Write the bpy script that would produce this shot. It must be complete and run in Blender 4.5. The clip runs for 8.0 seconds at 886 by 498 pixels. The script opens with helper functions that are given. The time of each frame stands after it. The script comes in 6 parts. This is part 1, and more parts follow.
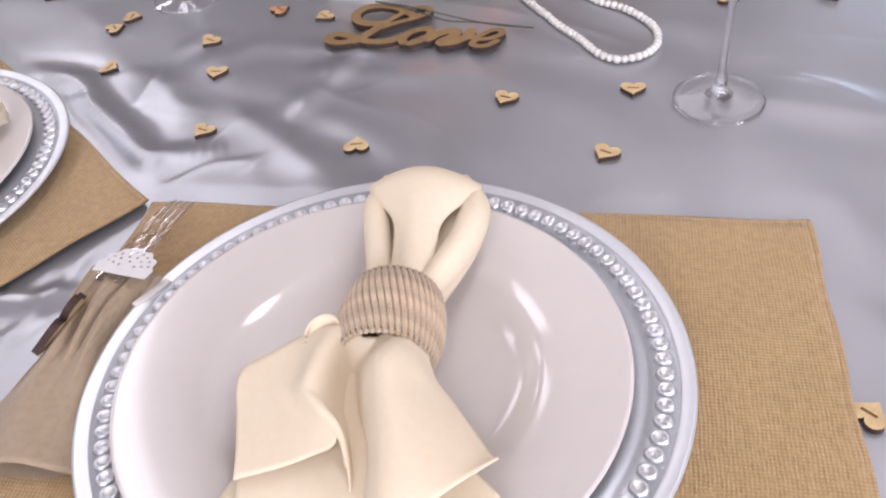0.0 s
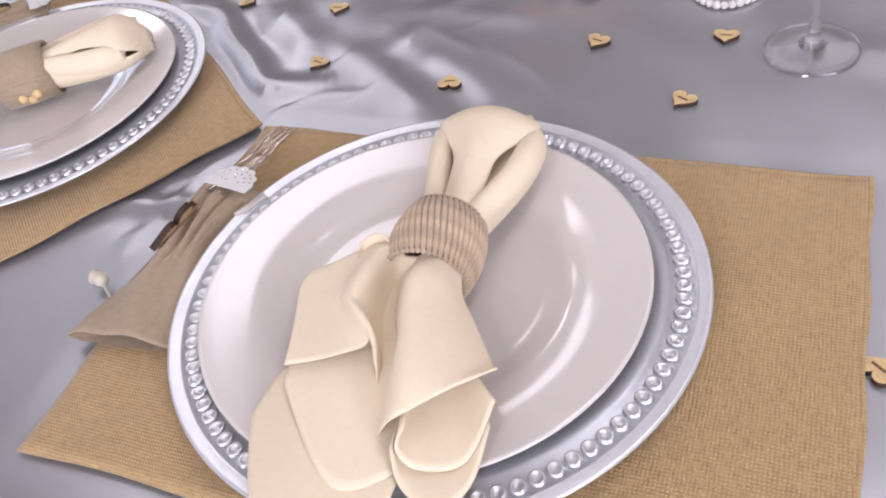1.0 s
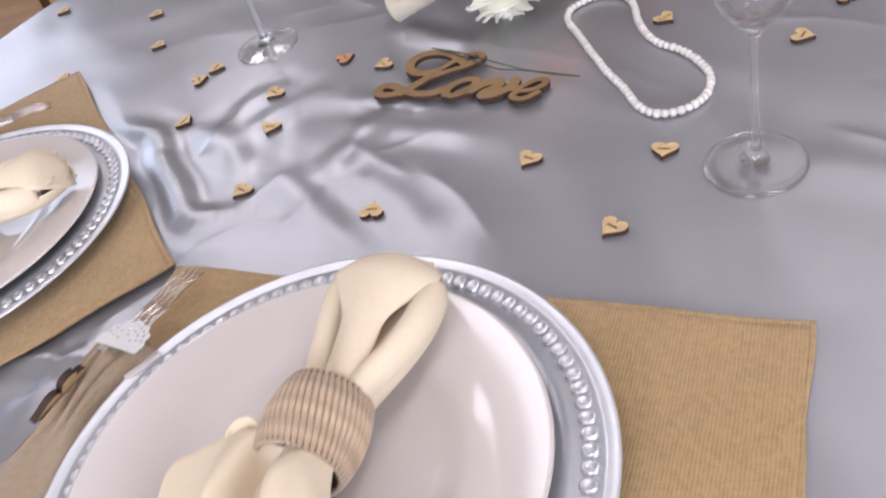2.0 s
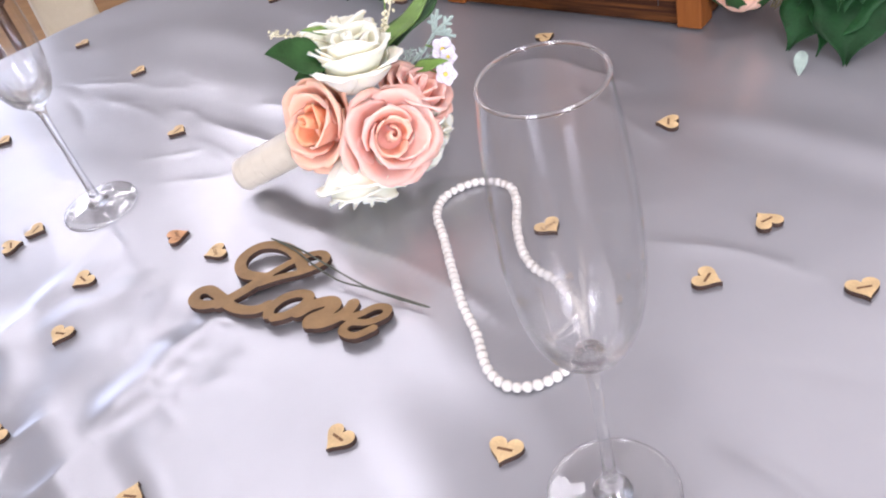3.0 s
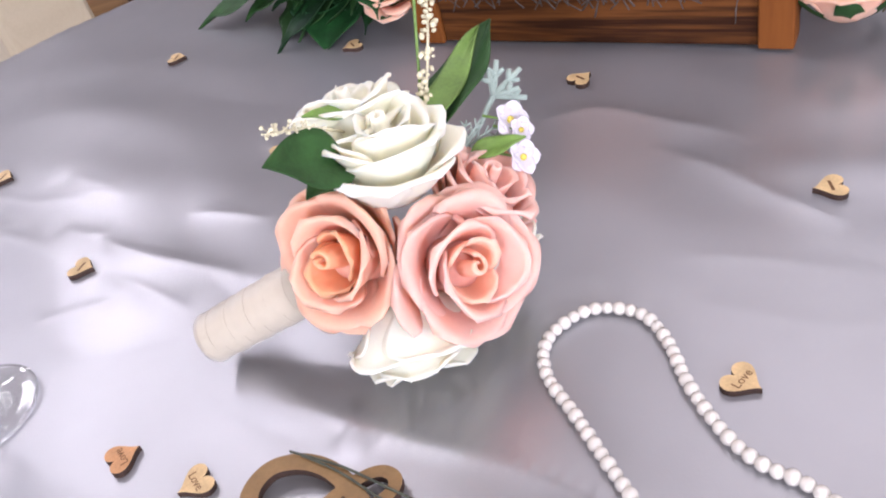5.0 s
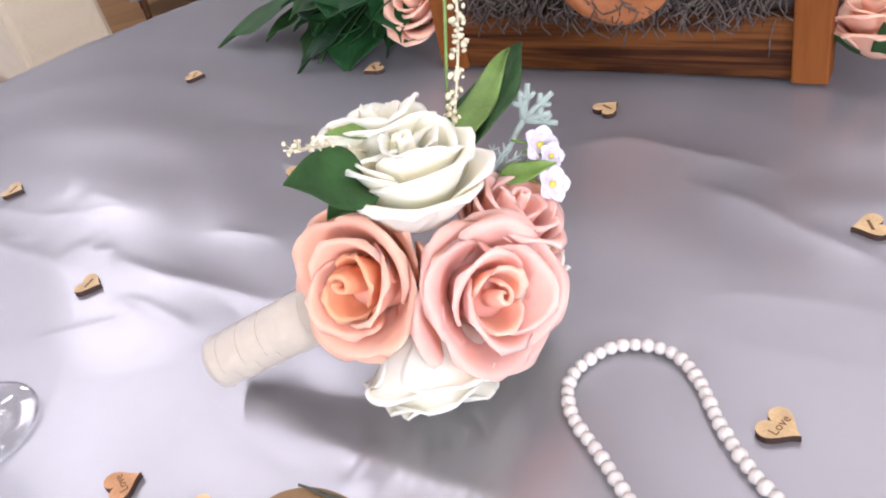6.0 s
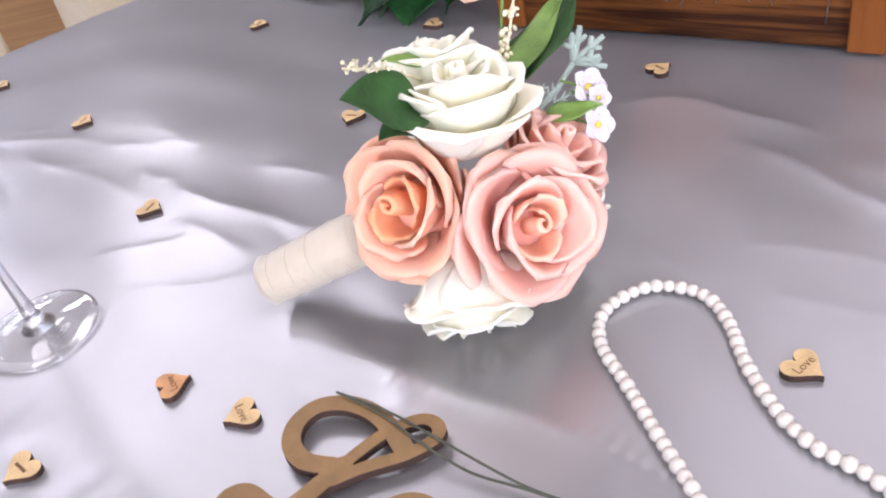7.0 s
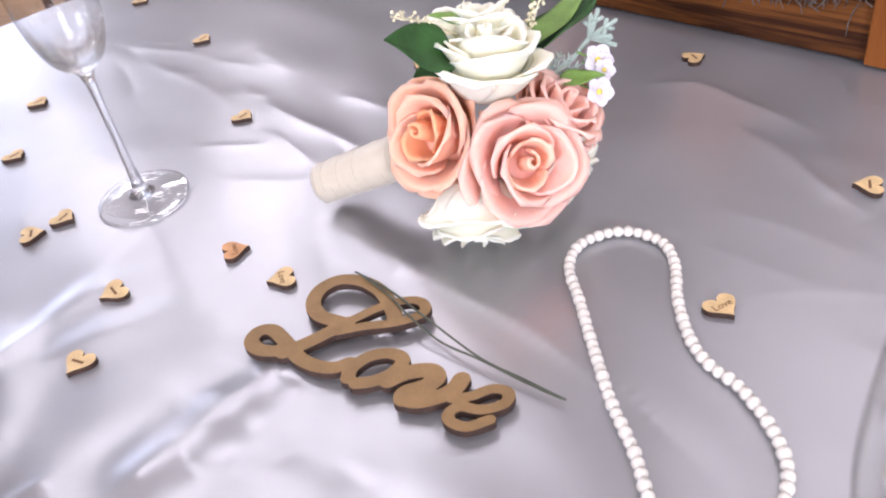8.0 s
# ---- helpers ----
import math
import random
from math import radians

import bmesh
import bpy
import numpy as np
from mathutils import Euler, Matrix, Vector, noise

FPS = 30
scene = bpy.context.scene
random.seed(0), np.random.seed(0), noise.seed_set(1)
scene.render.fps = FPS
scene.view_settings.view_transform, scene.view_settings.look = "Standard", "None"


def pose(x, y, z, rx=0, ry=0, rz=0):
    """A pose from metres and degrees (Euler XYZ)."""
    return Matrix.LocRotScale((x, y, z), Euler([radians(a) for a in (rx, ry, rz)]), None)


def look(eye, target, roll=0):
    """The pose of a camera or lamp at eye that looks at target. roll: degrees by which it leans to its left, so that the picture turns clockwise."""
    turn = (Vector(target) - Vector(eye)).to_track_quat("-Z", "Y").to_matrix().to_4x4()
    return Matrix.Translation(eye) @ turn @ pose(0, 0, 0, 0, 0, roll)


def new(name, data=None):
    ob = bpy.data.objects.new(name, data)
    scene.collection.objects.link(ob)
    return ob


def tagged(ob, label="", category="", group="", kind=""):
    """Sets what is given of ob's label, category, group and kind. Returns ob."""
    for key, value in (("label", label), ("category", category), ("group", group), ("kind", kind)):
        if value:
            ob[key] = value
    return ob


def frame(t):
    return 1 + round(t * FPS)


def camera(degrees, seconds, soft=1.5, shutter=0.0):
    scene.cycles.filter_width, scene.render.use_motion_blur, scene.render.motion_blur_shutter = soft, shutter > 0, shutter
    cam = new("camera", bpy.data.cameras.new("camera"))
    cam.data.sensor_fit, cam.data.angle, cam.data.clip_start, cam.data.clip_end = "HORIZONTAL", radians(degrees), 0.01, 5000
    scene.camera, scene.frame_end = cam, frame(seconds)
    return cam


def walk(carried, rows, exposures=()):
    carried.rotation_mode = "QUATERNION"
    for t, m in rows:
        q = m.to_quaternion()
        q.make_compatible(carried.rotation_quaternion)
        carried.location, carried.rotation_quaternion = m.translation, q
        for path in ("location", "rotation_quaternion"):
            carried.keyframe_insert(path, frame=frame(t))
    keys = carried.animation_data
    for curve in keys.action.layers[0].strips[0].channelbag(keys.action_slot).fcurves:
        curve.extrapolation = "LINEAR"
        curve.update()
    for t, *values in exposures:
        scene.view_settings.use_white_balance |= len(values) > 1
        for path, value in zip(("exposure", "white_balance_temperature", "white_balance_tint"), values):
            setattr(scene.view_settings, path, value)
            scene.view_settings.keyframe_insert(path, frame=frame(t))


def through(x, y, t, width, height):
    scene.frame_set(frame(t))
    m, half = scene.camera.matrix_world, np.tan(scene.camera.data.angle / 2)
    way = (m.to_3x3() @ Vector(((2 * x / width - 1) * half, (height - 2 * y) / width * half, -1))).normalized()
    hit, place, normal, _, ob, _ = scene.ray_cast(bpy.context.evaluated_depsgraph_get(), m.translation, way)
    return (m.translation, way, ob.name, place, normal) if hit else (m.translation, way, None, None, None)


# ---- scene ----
cam = camera(54.7, 8.0, soft=2.0, shutter=0.22)
PATH = [
    (0, (-0.04921, -0.24281, 0.3595), (0.20249, 1.23933, -0.95955), -7.34),
    (0.2, (-0.03897, -0.25968, 0.37098), (0.12200, 1.20290, -0.98362), -8.96),
    (0.5, (-0.02080, -0.27560, 0.37870), (-0.00560, 1.17740, -0.99650), -10.10),
    (0.8, (0.00218, -0.28532, 0.38203), (-0.10265, 1.15276, -1.00396), -12.89),
    (1, (0.01462, -0.29067, 0.38245), (-0.14699, 1.14803, -0.99741), -14.19),
    (1.2, (0.0323, -0.29455, 0.38444), (-0.17053, 1.14855, -0.98535), -14.43),
    (2.3, (0.14074, -0.14177, 0.3721), (-0.08709, 1.40072, -0.88042), -18.59),
    (2.5, (0.16858, -0.08355, 0.37604), (-0.05964, 1.45353, -0.88304), -17.42),
    (2.7, (0.19943, -0.03889, 0.38237), (-0.02253, 1.49942, -0.87633), -16.83),
    (3, (0.23959, -0.00738, 0.37168), (0.02716, 1.56532, -0.84548), -15.17),
    (3.2, (0.25238, -0.00163, 0.36551), (0.01722, 1.57733, -0.83932), -14.28),
    (3.4, (0.25573, 0.00245, 0.36496), (-0.01753, 1.58550, -0.82637), -13.89),
    (3.5, (0.25564, 0.00912, 0.36798), (-0.03564, 1.58365, -0.83036), -14.65),
    (3.7, (0.24044, 0.03464, 0.36896), (-0.06656, 1.60798, -0.82701), -14.85),
    (4, (0.19157, 0.09163, 0.35982), (-0.0762, 1.67739, -0.82915), -17.37),
    (4.2, (0.16119, 0.12541, 0.34963), (-0.00152, 1.72287, -0.84270), -17.39),
    (4.5, (0.14589, 0.16868, 0.3302), (0.11125, 1.76133, -0.87905), -18.66),
    (4.8, (0.12706, 0.21499, 0.31863), (0.20144, 1.79365, -0.90706), -16.89),
    (5, (0.12504, 0.23438, 0.31415), (0.21384, 1.80537, -0.92038), -16.11),
    (5.2, (0.12036, 0.2432, 0.31332), (0.23145, 1.81483, -0.91861), -14.40),
    (6.3, (0.11602, 0.24945, 0.3019), (0.1935, 1.87375, -0.86243), -13.60),
    (6.5, (0.11249, 0.24513, 0.30127), (0.16425, 1.87117, -0.86205), -12.58),
    (6.8, (0.11001, 0.23261, 0.29429), (0.12049, 1.85128, -0.88037), -12.94),
    (7, (0.11304, 0.22029, 0.2931), (0.09068, 1.82983, -0.89386), -12.93),
    (7.3, (0.12082, 0.18936, 0.29389), (0.07153, 1.80252, -0.88733), -11.21),
    (7.5, (0.12666, 0.16836, 0.29533), (0.04711, 1.78016, -0.88609), -10.56),
    (7.8, (0.13823, 0.14304, 0.31876), (-0.02460, 1.72286, -0.89682), -7.81),
    (8, (0.16249, 0.12009, 0.32471), (-0.08907, 1.69172, -0.88637), -8.97),
]
walk(cam, [(t, look(eye, target, roll)) for t, eye, target, roll in PATH], exposures=[(0.0, 0.38, 6000, 21), (1.2, 0.22, 6000, 22), (2.4, 0.40, 6000, 19), (3.2, 0.75, 6000, 23), (5.0, 0.66, 6000, 24), (8.0, 0.72, 6050, 23)])

# ---------------------------------------------------------------- light
world = bpy.data.worlds.new("sky")
scene.world = world
world.use_nodes = True
wn = world.node_tree
sky = wn.nodes.new("ShaderNodeTexSky")
sky.sky_type = 'NISHITA'
sky.sun_disc = False
sky.sun_elevation = radians(40)
sky.sun_rotation = radians(250)
wn.links.new(sky.outputs[0], wn.nodes["Background"].inputs[0])
wn.nodes["Background"].inputs[1].default_value = 0.12


def area_lamp(name, m, sx, sy, power, colour):
    d = bpy.data.lights.new(name, 'AREA')
    d.shape, d.size, d.size_y, d.energy, d.color = 'RECTANGLE', sx, sy, power, colour
    ob = new(name, d)
    ob.matrix_world = m
    return ob


WIN_P, EAST_P, SOUTH_FILL_P, PANEL_P = 19.0, 8.0, 160.0, 5.4
# daylight in the west and east window openings; the south pair is added fill
for wy in (3.2, 4.6):
    area_lamp("unseen_window_light", look((-2.96, wy, 1.1), (-1.5, wy - 1.3, 0.2)), 1.0, 1.1, WIN_P / 2, (0.86, 0.92, 1.0))
area_lamp("unseen_window_light", look((3.56, 3.9, 1.1), (2.2, 2.9, 0.2)), 0.9, 1.1, EAST_P, (0.90, 0.95, 1.0))
# unseen south pair, added to brighten the roses from the camera's side
for wx in (-1.75, 1.95):
    area_lamp("unseen_window_light", look((wx, -3.36, 0.95), (0.1, 0.0, 0.1)), 1.0, 1.3, SOUTH_FILL_P * 0.55, (0.95, 0.97, 1.0))
PANELS = [(-0.65, -1.3), (0.9, -1.3), (0.7, 0.35), (-1.15, 3.6), (-2.1, 3.6)]
for px, py in PANELS:
    area_lamp("panel_lamp", look((px, py, 1.965), (px, py, 0)), 0.30, 0.60, PANEL_P, (1.0, 0.96, 0.92))
# one unseen wide fill panel, then square panels: x, y, width, depth, power
SQUARES_AND_FILL = [(1.4, 1.9, 1.6, 1.6, 3.0), (-1.15, 1.65, 0.34, 0.40, 1.3), (-0.45, 1.65, 0.34, 0.40, 1.3), (-1.15, 2.55, 0.34, 0.40, 1.3), (-0.45, 2.55, 0.34, 0.40, 1.3)]
for px, py, pw, pd, power in SQUARES_AND_FILL:
    area_lamp("square_or_fill_lamp", look((px, py, 1.965), (px, py, 0)), pw, pd, power, (1.0, 0.97, 0.94))

# ---------------------------------------------------------------- materials


def mat(name, colour, rough=0.5, metal=0.0, spec=0.5, noise_scale=0, noise_amt=0.0, bump=0.0, bump_scale=200, coat=0.0, sheen=0.0,
        second=None, aniso=0.0, transmission=0.0, ior=1.45, subsurface=0.0, rough_var=0.0, random_amt=0.0):
    """A Principled surface whose colour and gloss vary at two scales, with fine relief."""
    m = bpy.data.materials.new(name)
    m.use_nodes = True
    nt = m.node_tree
    b = nt.nodes["Principled BSDF"]
    col = (*colour, 1)
    b.inputs["Base Color"].default_value = col
    b.inputs["Roughness"].default_value = rough
    b.inputs["Metallic"].default_value = metal
    b.inputs["Specular IOR Level"].default_value = spec
    b.inputs["Coat Weight"].default_value = coat
    b.inputs["Sheen Weight"].default_value = sheen
    b.inputs["Anisotropic"].default_value = aniso
    b.inputs["Transmission Weight"].default_value = transmission
    b.inputs["IOR"].default_value = ior
    b.inputs["Subsurface Weight"].default_value = subsurface
    b.inputs["Subsurface Scale"].default_value = 0.007
    b.inputs["Subsurface Radius"].default_value = (1.0, 0.8, 0.65)
    tc = nt.nodes.new("ShaderNodeTexCoord")
    if noise_scale:
        n1 = nt.nodes.new("ShaderNodeTexNoise")
        n1.inputs["Scale"].default_value = noise_scale
        n1.inputs["Detail"].default_value = 6
        n2 = nt.nodes.new("ShaderNodeTexNoise")
        n2.inputs["Scale"].default_value = noise_scale * 9
        n2.inputs["Detail"].default_value = 3
        for n in (n1, n2):
            nt.links.new(tc.outputs["Object"], n.inputs["Vector"])
        add = nt.nodes.new("ShaderNodeMath")
        add.operation = 'MULTIPLY_ADD'
        nt.links.new(n2.outputs[0], add.inputs[0])
        add.inputs[1].default_value = 0.45
        nt.links.new(n1.outputs[0], add.inputs[2])
        ramp = nt.nodes.new("ShaderNodeValToRGB")
        dark = second or tuple(max(0, c * (1 - noise_amt)) for c in colour)
        lite = colour if second else tuple(min(1, c * (1 + noise_amt * 0.6)) for c in colour)
        ramp.color_ramp.elements[0].position, ramp.color_ramp.elements[0].color = 0.5, (*dark, 1)
        ramp.color_ramp.elements[1].position, ramp.color_ramp.elements[1].color = 0.95, (*lite, 1)
        nt.links.new(add.outputs[0], ramp.inputs[0])
        out = ramp.outputs[0]
        if random_amt:
            oi = nt.nodes.new("ShaderNodeObjectInfo")
            hs = nt.nodes.new("ShaderNodeHueSaturation")
            mr = nt.nodes.new("ShaderNodeMapRange")
            mr.inputs[3].default_value, mr.inputs[4].default_value = 1 - random_amt, 1 + random_amt
            nt.links.new(oi.outputs["Random"], mr.inputs[0])
            nt.links.new(mr.outputs[0], hs.inputs["Value"])
            nt.links.new(out, hs.inputs["Color"])
            out = hs.outputs[0]
        nt.links.new(out, b.inputs["Base Color"])
        if rough_var:
            mr = nt.nodes.new("ShaderNodeMapRange")
            mr.inputs[3].default_value, mr.inputs[4].default_value = rough - rough_var, rough + rough_var
            nt.links.new(n1.outputs[0], mr.inputs[0])
            nt.links.new(mr.outputs[0], b.inputs["Roughness"])
    if bump:
        n3 = nt.nodes.new("ShaderNodeTexNoise")
        n3.inputs["Scale"].default_value = bump_scale
        n3.inputs["Detail"].default_value = 4
        nt.links.new(tc.outputs["Object"], n3.inputs["Vector"])
        bp = nt.nodes.new("ShaderNodeBump")
        bp.inputs["Strength"].default_value = bump
        bp.inputs["Distance"].default_value = 0.001
        nt.links.new(n3.outputs[0], bp.inputs["Height"])
        nt.links.new(bp.outputs[0], b.inputs["Normal"])
    return m


def weave_mat(name, light, dark, pitch, depth, rough=0.9, sheen=0.2, tint=0.15):
    """A plain weave: warp and weft threads of the given pitch in metres, over the object's own x and y."""
    m = mat(name, light, rough, spec=0.2, sheen=sheen)
    nt = m.node_tree
    b = nt.nodes["Principled BSDF"]
    tc = nt.nodes.new("ShaderNodeTexCoord")
    warp = nt.nodes.new("ShaderNodeTexNoise")
    warp.inputs["Scale"].default_value = 60
    nt.links.new(tc.outputs["Object"], warp.inputs["Vector"])
    mix = nt.nodes.new("ShaderNodeVectorMath")
    mix.operation = 'MULTIPLY_ADD'
    nt.links.new(warp.outputs["Color"], mix.inputs[0])
    mix.inputs[1].default_value = (pitch * 0.8,) * 3
    nt.links.new(tc.outputs["Object"], mix.inputs[2])
    heights = []
    for axis in ('X', 'Y'):
        w = nt.nodes.new("ShaderNodeTexWave")
        w.bands_direction = axis
        w.inputs["Scale"].default_value = 0.314 / pitch
        w.inputs["Distortion"].default_value = 0.4
        w.inputs["Detail"].default_value = 1
        nt.links.new(mix.outputs[0], w.inputs["Vector"])
        heights.append(w)
    mul = nt.nodes.new("ShaderNodeMath")
    mul.operation = 'MULTIPLY'
    nt.links.new(heights[0].outputs["Fac"], mul.inputs[0])
    nt.links.new(heights[1].outputs["Fac"], mul.inputs[1])
    blot = nt.nodes.new("ShaderNodeTexNoise")
    blot.inputs["Scale"].default_value = 240
    blot.inputs["Detail"].default_value = 4
    nt.links.new(tc.outputs["Object"], blot.inputs["Vector"])
    add = nt.nodes.new("ShaderNodeMath")
    add.operation = 'MULTIPLY_ADD'
    nt.links.new(mul.outputs[0], add.inputs[0])
    add.inputs[1].default_value = 0.6
    nt.links.new(blot.outputs[0], add.inputs[2])
    ramp = nt.nodes.new("ShaderNodeValToRGB")
    ramp.color_ramp.elements[0].position, ramp.color_ramp.elements[0].color = 0.3, (*dark, 1)
    ramp.color_ramp.elements[1].position, ramp.color_ramp.elements[1].color = 0.85, (*light, 1)
    nt.links.new(add.outputs[0], ramp.inputs[0])
    nt.links.new(ramp.outputs[0], b.inputs["Base Color"])
    bp = nt.nodes.new("ShaderNodeBump")
    bp.inputs["Strength"].default_value = depth
    bp.inputs["Distance"].default_value = pitch * 0.4
    nt.links.new(add.outputs[0], bp.inputs["Height"])
    nt.links.new(bp.outputs[0], b.inputs["Normal"])
    return m


def grain_mat(name, light, dark, scale=(3, 60, 60), rough=0.55, contrast=(0.35, 0.65), wave=6.0, bump=0.25, spec=0.5):
    """Wood with long grain along the object's x axis."""
    m = mat(name, light, rough, spec=spec)
    nt = m.node_tree
    b = nt.nodes["Principled BSDF"]
    tc = nt.nodes.new("ShaderNodeTexCoord")
    mp = nt.nodes.new("ShaderNodeMapping")
    mp.inputs["Scale"].default_value = scale
    nt.links.new(tc.outputs["Object"], mp.inputs["Vector"])
    n1 = nt.nodes.new("ShaderNodeTexNoise")
    n1.inputs["Scale"].default_value = 1.0
    n1.inputs["Detail"].default_value = 5
    n1.inputs["Distortion"].default_value = wave * 0.12
    n2 = nt.nodes.new("ShaderNodeTexNoise")
    n2.inputs["Scale"].default_value = 7.0
    n2.inputs["Detail"].default_value = 4
    for n in (n1, n2):
        nt.links.new(mp.outputs[0], n.inputs["Vector"])
    add = nt.nodes.new("ShaderNodeMath")
    add.operation = 'MULTIPLY_ADD'
    nt.links.new(n2.outputs[0], add.inputs[0])
    add.inputs[1].default_value = 0.25
    nt.links.new(n1.outputs[0], add.inputs[2])
    ramp = nt.nodes.new("ShaderNodeValToRGB")
    ramp.color_ramp.elements[0].position, ramp.color_ramp.elements[0].color = contrast[0] + 0.12, (*dark, 1)
    ramp.color_ramp.elements[1].position, ramp.color_ramp.elements[1].color = contrast[1] + 0.12, (*light, 1)
    nt.links.new(add.outputs[0], ramp.inputs[0])
    nt.links.new(ramp.outputs[0], b.inputs["Base Color"])
    bp = nt.nodes.new("ShaderNodeBump")
    bp.inputs["Strength"].default_value = bump
    bp.inputs["Distance"].default_value = 0.0006
    nt.links.new(add.outputs[0], bp.inputs["Height"])
    nt.links.new(bp.outputs[0], b.inputs["Normal"])
    return m


def satin_mat():
    m = mat("grey_satin", (0.340, 0.343, 0.358), 0.295, spec=0.50, metal=0.56, noise_scale=2.5, noise_amt=0.06, aniso=0.0, rough_var=0.012)
    nt = m.node_tree
    b = nt.nodes["Principled BSDF"]
    tc = nt.nodes.new("ShaderNodeTexCoord")
    n1 = nt.nodes.new("ShaderNodeTexNoise")
    n1.inputs["Scale"].default_value = 16
    n1.inputs["Detail"].default_value = 3
    n2 = nt.nodes.new("ShaderNodeTexNoise")
    n2.inputs["Scale"].default_value = 900
    for n in (n1, n2):
        nt.links.new(tc.outputs["Object"], n.inputs["Vector"])
    b1, b2 = nt.nodes.new("ShaderNodeBump"), nt.nodes.new("ShaderNodeBump")
    b1.inputs["Strength"].default_value, b1.inputs["Distance"].default_value = 0.09, 0.004
    b2.inputs["Strength"].default_value, b2.inputs["Distance"].default_value = 0.08, 0.0005
    nt.links.new(n1.outputs[0], b1.inputs["Height"])
    nt.links.new(n2.outputs[0], b2.inputs["Height"])
    nt.links.new(b1.outputs[0], b2.inputs["Normal"])
    nt.links.new(b2.outputs[0], b.inputs["Normal"])
    return m


def glass_mat(name, tint=(1, 1, 1), rough=0.0, solid=0.0, base=0.06, thick_between=None):
    """Clear glass: straight-through light with a Fresnel gloss, and a share of bending solid glass."""
    m = bpy.data.materials.new(name)
    m.use_nodes = True
    nt = m.node_tree
    nt.nodes.remove(nt.nodes["Principled BSDF"])
    tr = nt.nodes.new("ShaderNodeBsdfTransparent")
    tr.inputs["Color"].default_value = (*tint, 1)
    gl = nt.nodes.new("ShaderNodeBsdfGlossy")
    gl.inputs["Roughness"].default_value = max(rough, 0.02)
    lw = nt.nodes.new("ShaderNodeLayerWeight")
    lw.inputs["Blend"].default_value = 0.5
    pw = nt.nodes.new("ShaderNodeMath")
    pw.operation = 'POWER'
    pw.inputs[1].default_value = 4.2
    nt.links.new(lw.outputs["Facing"], pw.inputs[0])
    fr = nt.nodes.new("ShaderNodeMath")
    fr.operation = 'MULTIPLY_ADD'
    fr.inputs[1].default_value, fr.inputs[2].default_value = 0.8, base
    nt.links.new(pw.outputs[0], fr.inputs[0])
    mx = nt.nodes.new("ShaderNodeMixShader")
    nt.links.new(fr.outputs[0], mx.inputs[0])
    nt.links.new(tr.outputs[0], mx.inputs[1])
    nt.links.new(gl.outputs[0], mx.inputs[2])
    out = mx.outputs[0]
    if solid:
        g = nt.nodes.new("ShaderNodeBsdfGlass")
        g.inputs["Color"].default_value = (*tint, 1)
        g.inputs["Roughness"].default_value = rough
        g.inputs["IOR"].default_value = 1.47
        m2 = nt.nodes.new("ShaderNodeMixShader")
        m2.inputs[0].default_value = solid
        if thick_between:
            # the wall thickens towards the foot of the bowl
            tc = nt.nodes.new("ShaderNodeTexCoord")
            xyz = nt.nodes.new("ShaderNodeSeparateXYZ")
            mr = nt.nodes.new("ShaderNodeMapRange")
            mr.interpolation_type = 'SMOOTHSTEP'
            mr.inputs[1].default_value, mr.inputs[2].default_value = thick_between
            mr.inputs[3].default_value, mr.inputs[4].default_value = solid, 0.0
            nt.links.new(tc.outputs["Object"], xyz.inputs[0])
            nt.links.new(xyz.outputs[2], mr.inputs[0])
            nt.links.new(mr.outputs[0], m2.inputs[0])
            more = nt.nodes.new("ShaderNodeMath")
            more.operation = 'MULTIPLY_ADD'
            more.inputs[1].default_value = 0.03
            nt.links.new(mr.outputs[0], more.inputs[0])
            nt.links.new(fr.outputs[0], more.inputs[2])
            nt.links.new(more.outputs[0], mx.inputs[0])
        nt.links.new(out, m2.inputs[1])
        nt.links.new(g.outputs[0], m2.inputs[2])
        out = m2.outputs[0]
    nt.links.new(out, nt.nodes["Material Output"].inputs[0])
    return m


def emit_mat(name, colour, strength):
    m = bpy.data.materials.new(name)
    m.use_nodes = True
    b = m.node_tree.nodes["Principled BSDF"]
    b.inputs["Base Color"].default_value = (0.9, 0.9, 0.9, 1)
    b.inputs["Emission Color"].default_value = (*colour, 1)
    b.inputs["Emission Strength"].default_value = strength
    return m


def shine_through(m, share):
    """Mixes light that comes through from behind into a thin cloth or petal."""
    nt = m.node_tree
    b = nt.nodes["Principled BSDF"]
    tl = nt.nodes.new("ShaderNodeBsdfTranslucent")
    nt.links.new(b.inputs["Base Color"].links[0].from_socket, tl.inputs["Color"])
    mx = nt.nodes.new("ShaderNodeMixShader")
    mx.inputs[0].default_value = share
    nt.links.new(b.outputs[0], mx.inputs[1])
    nt.links.new(tl.outputs[0], mx.inputs[2])
    nt.links.new(mx.outputs[0], nt.nodes["Material Output"].inputs[0])
    return m


def foam_mat(name, colour, through=0.16, **more):
    """Petal foam: matt, and light shines through it from behind."""
    return shine_through(mat(name, colour, 0.75, spec=0.2, noise_scale=40, bump=0.12, bump_scale=900, subsurface=0.75, **more), through)


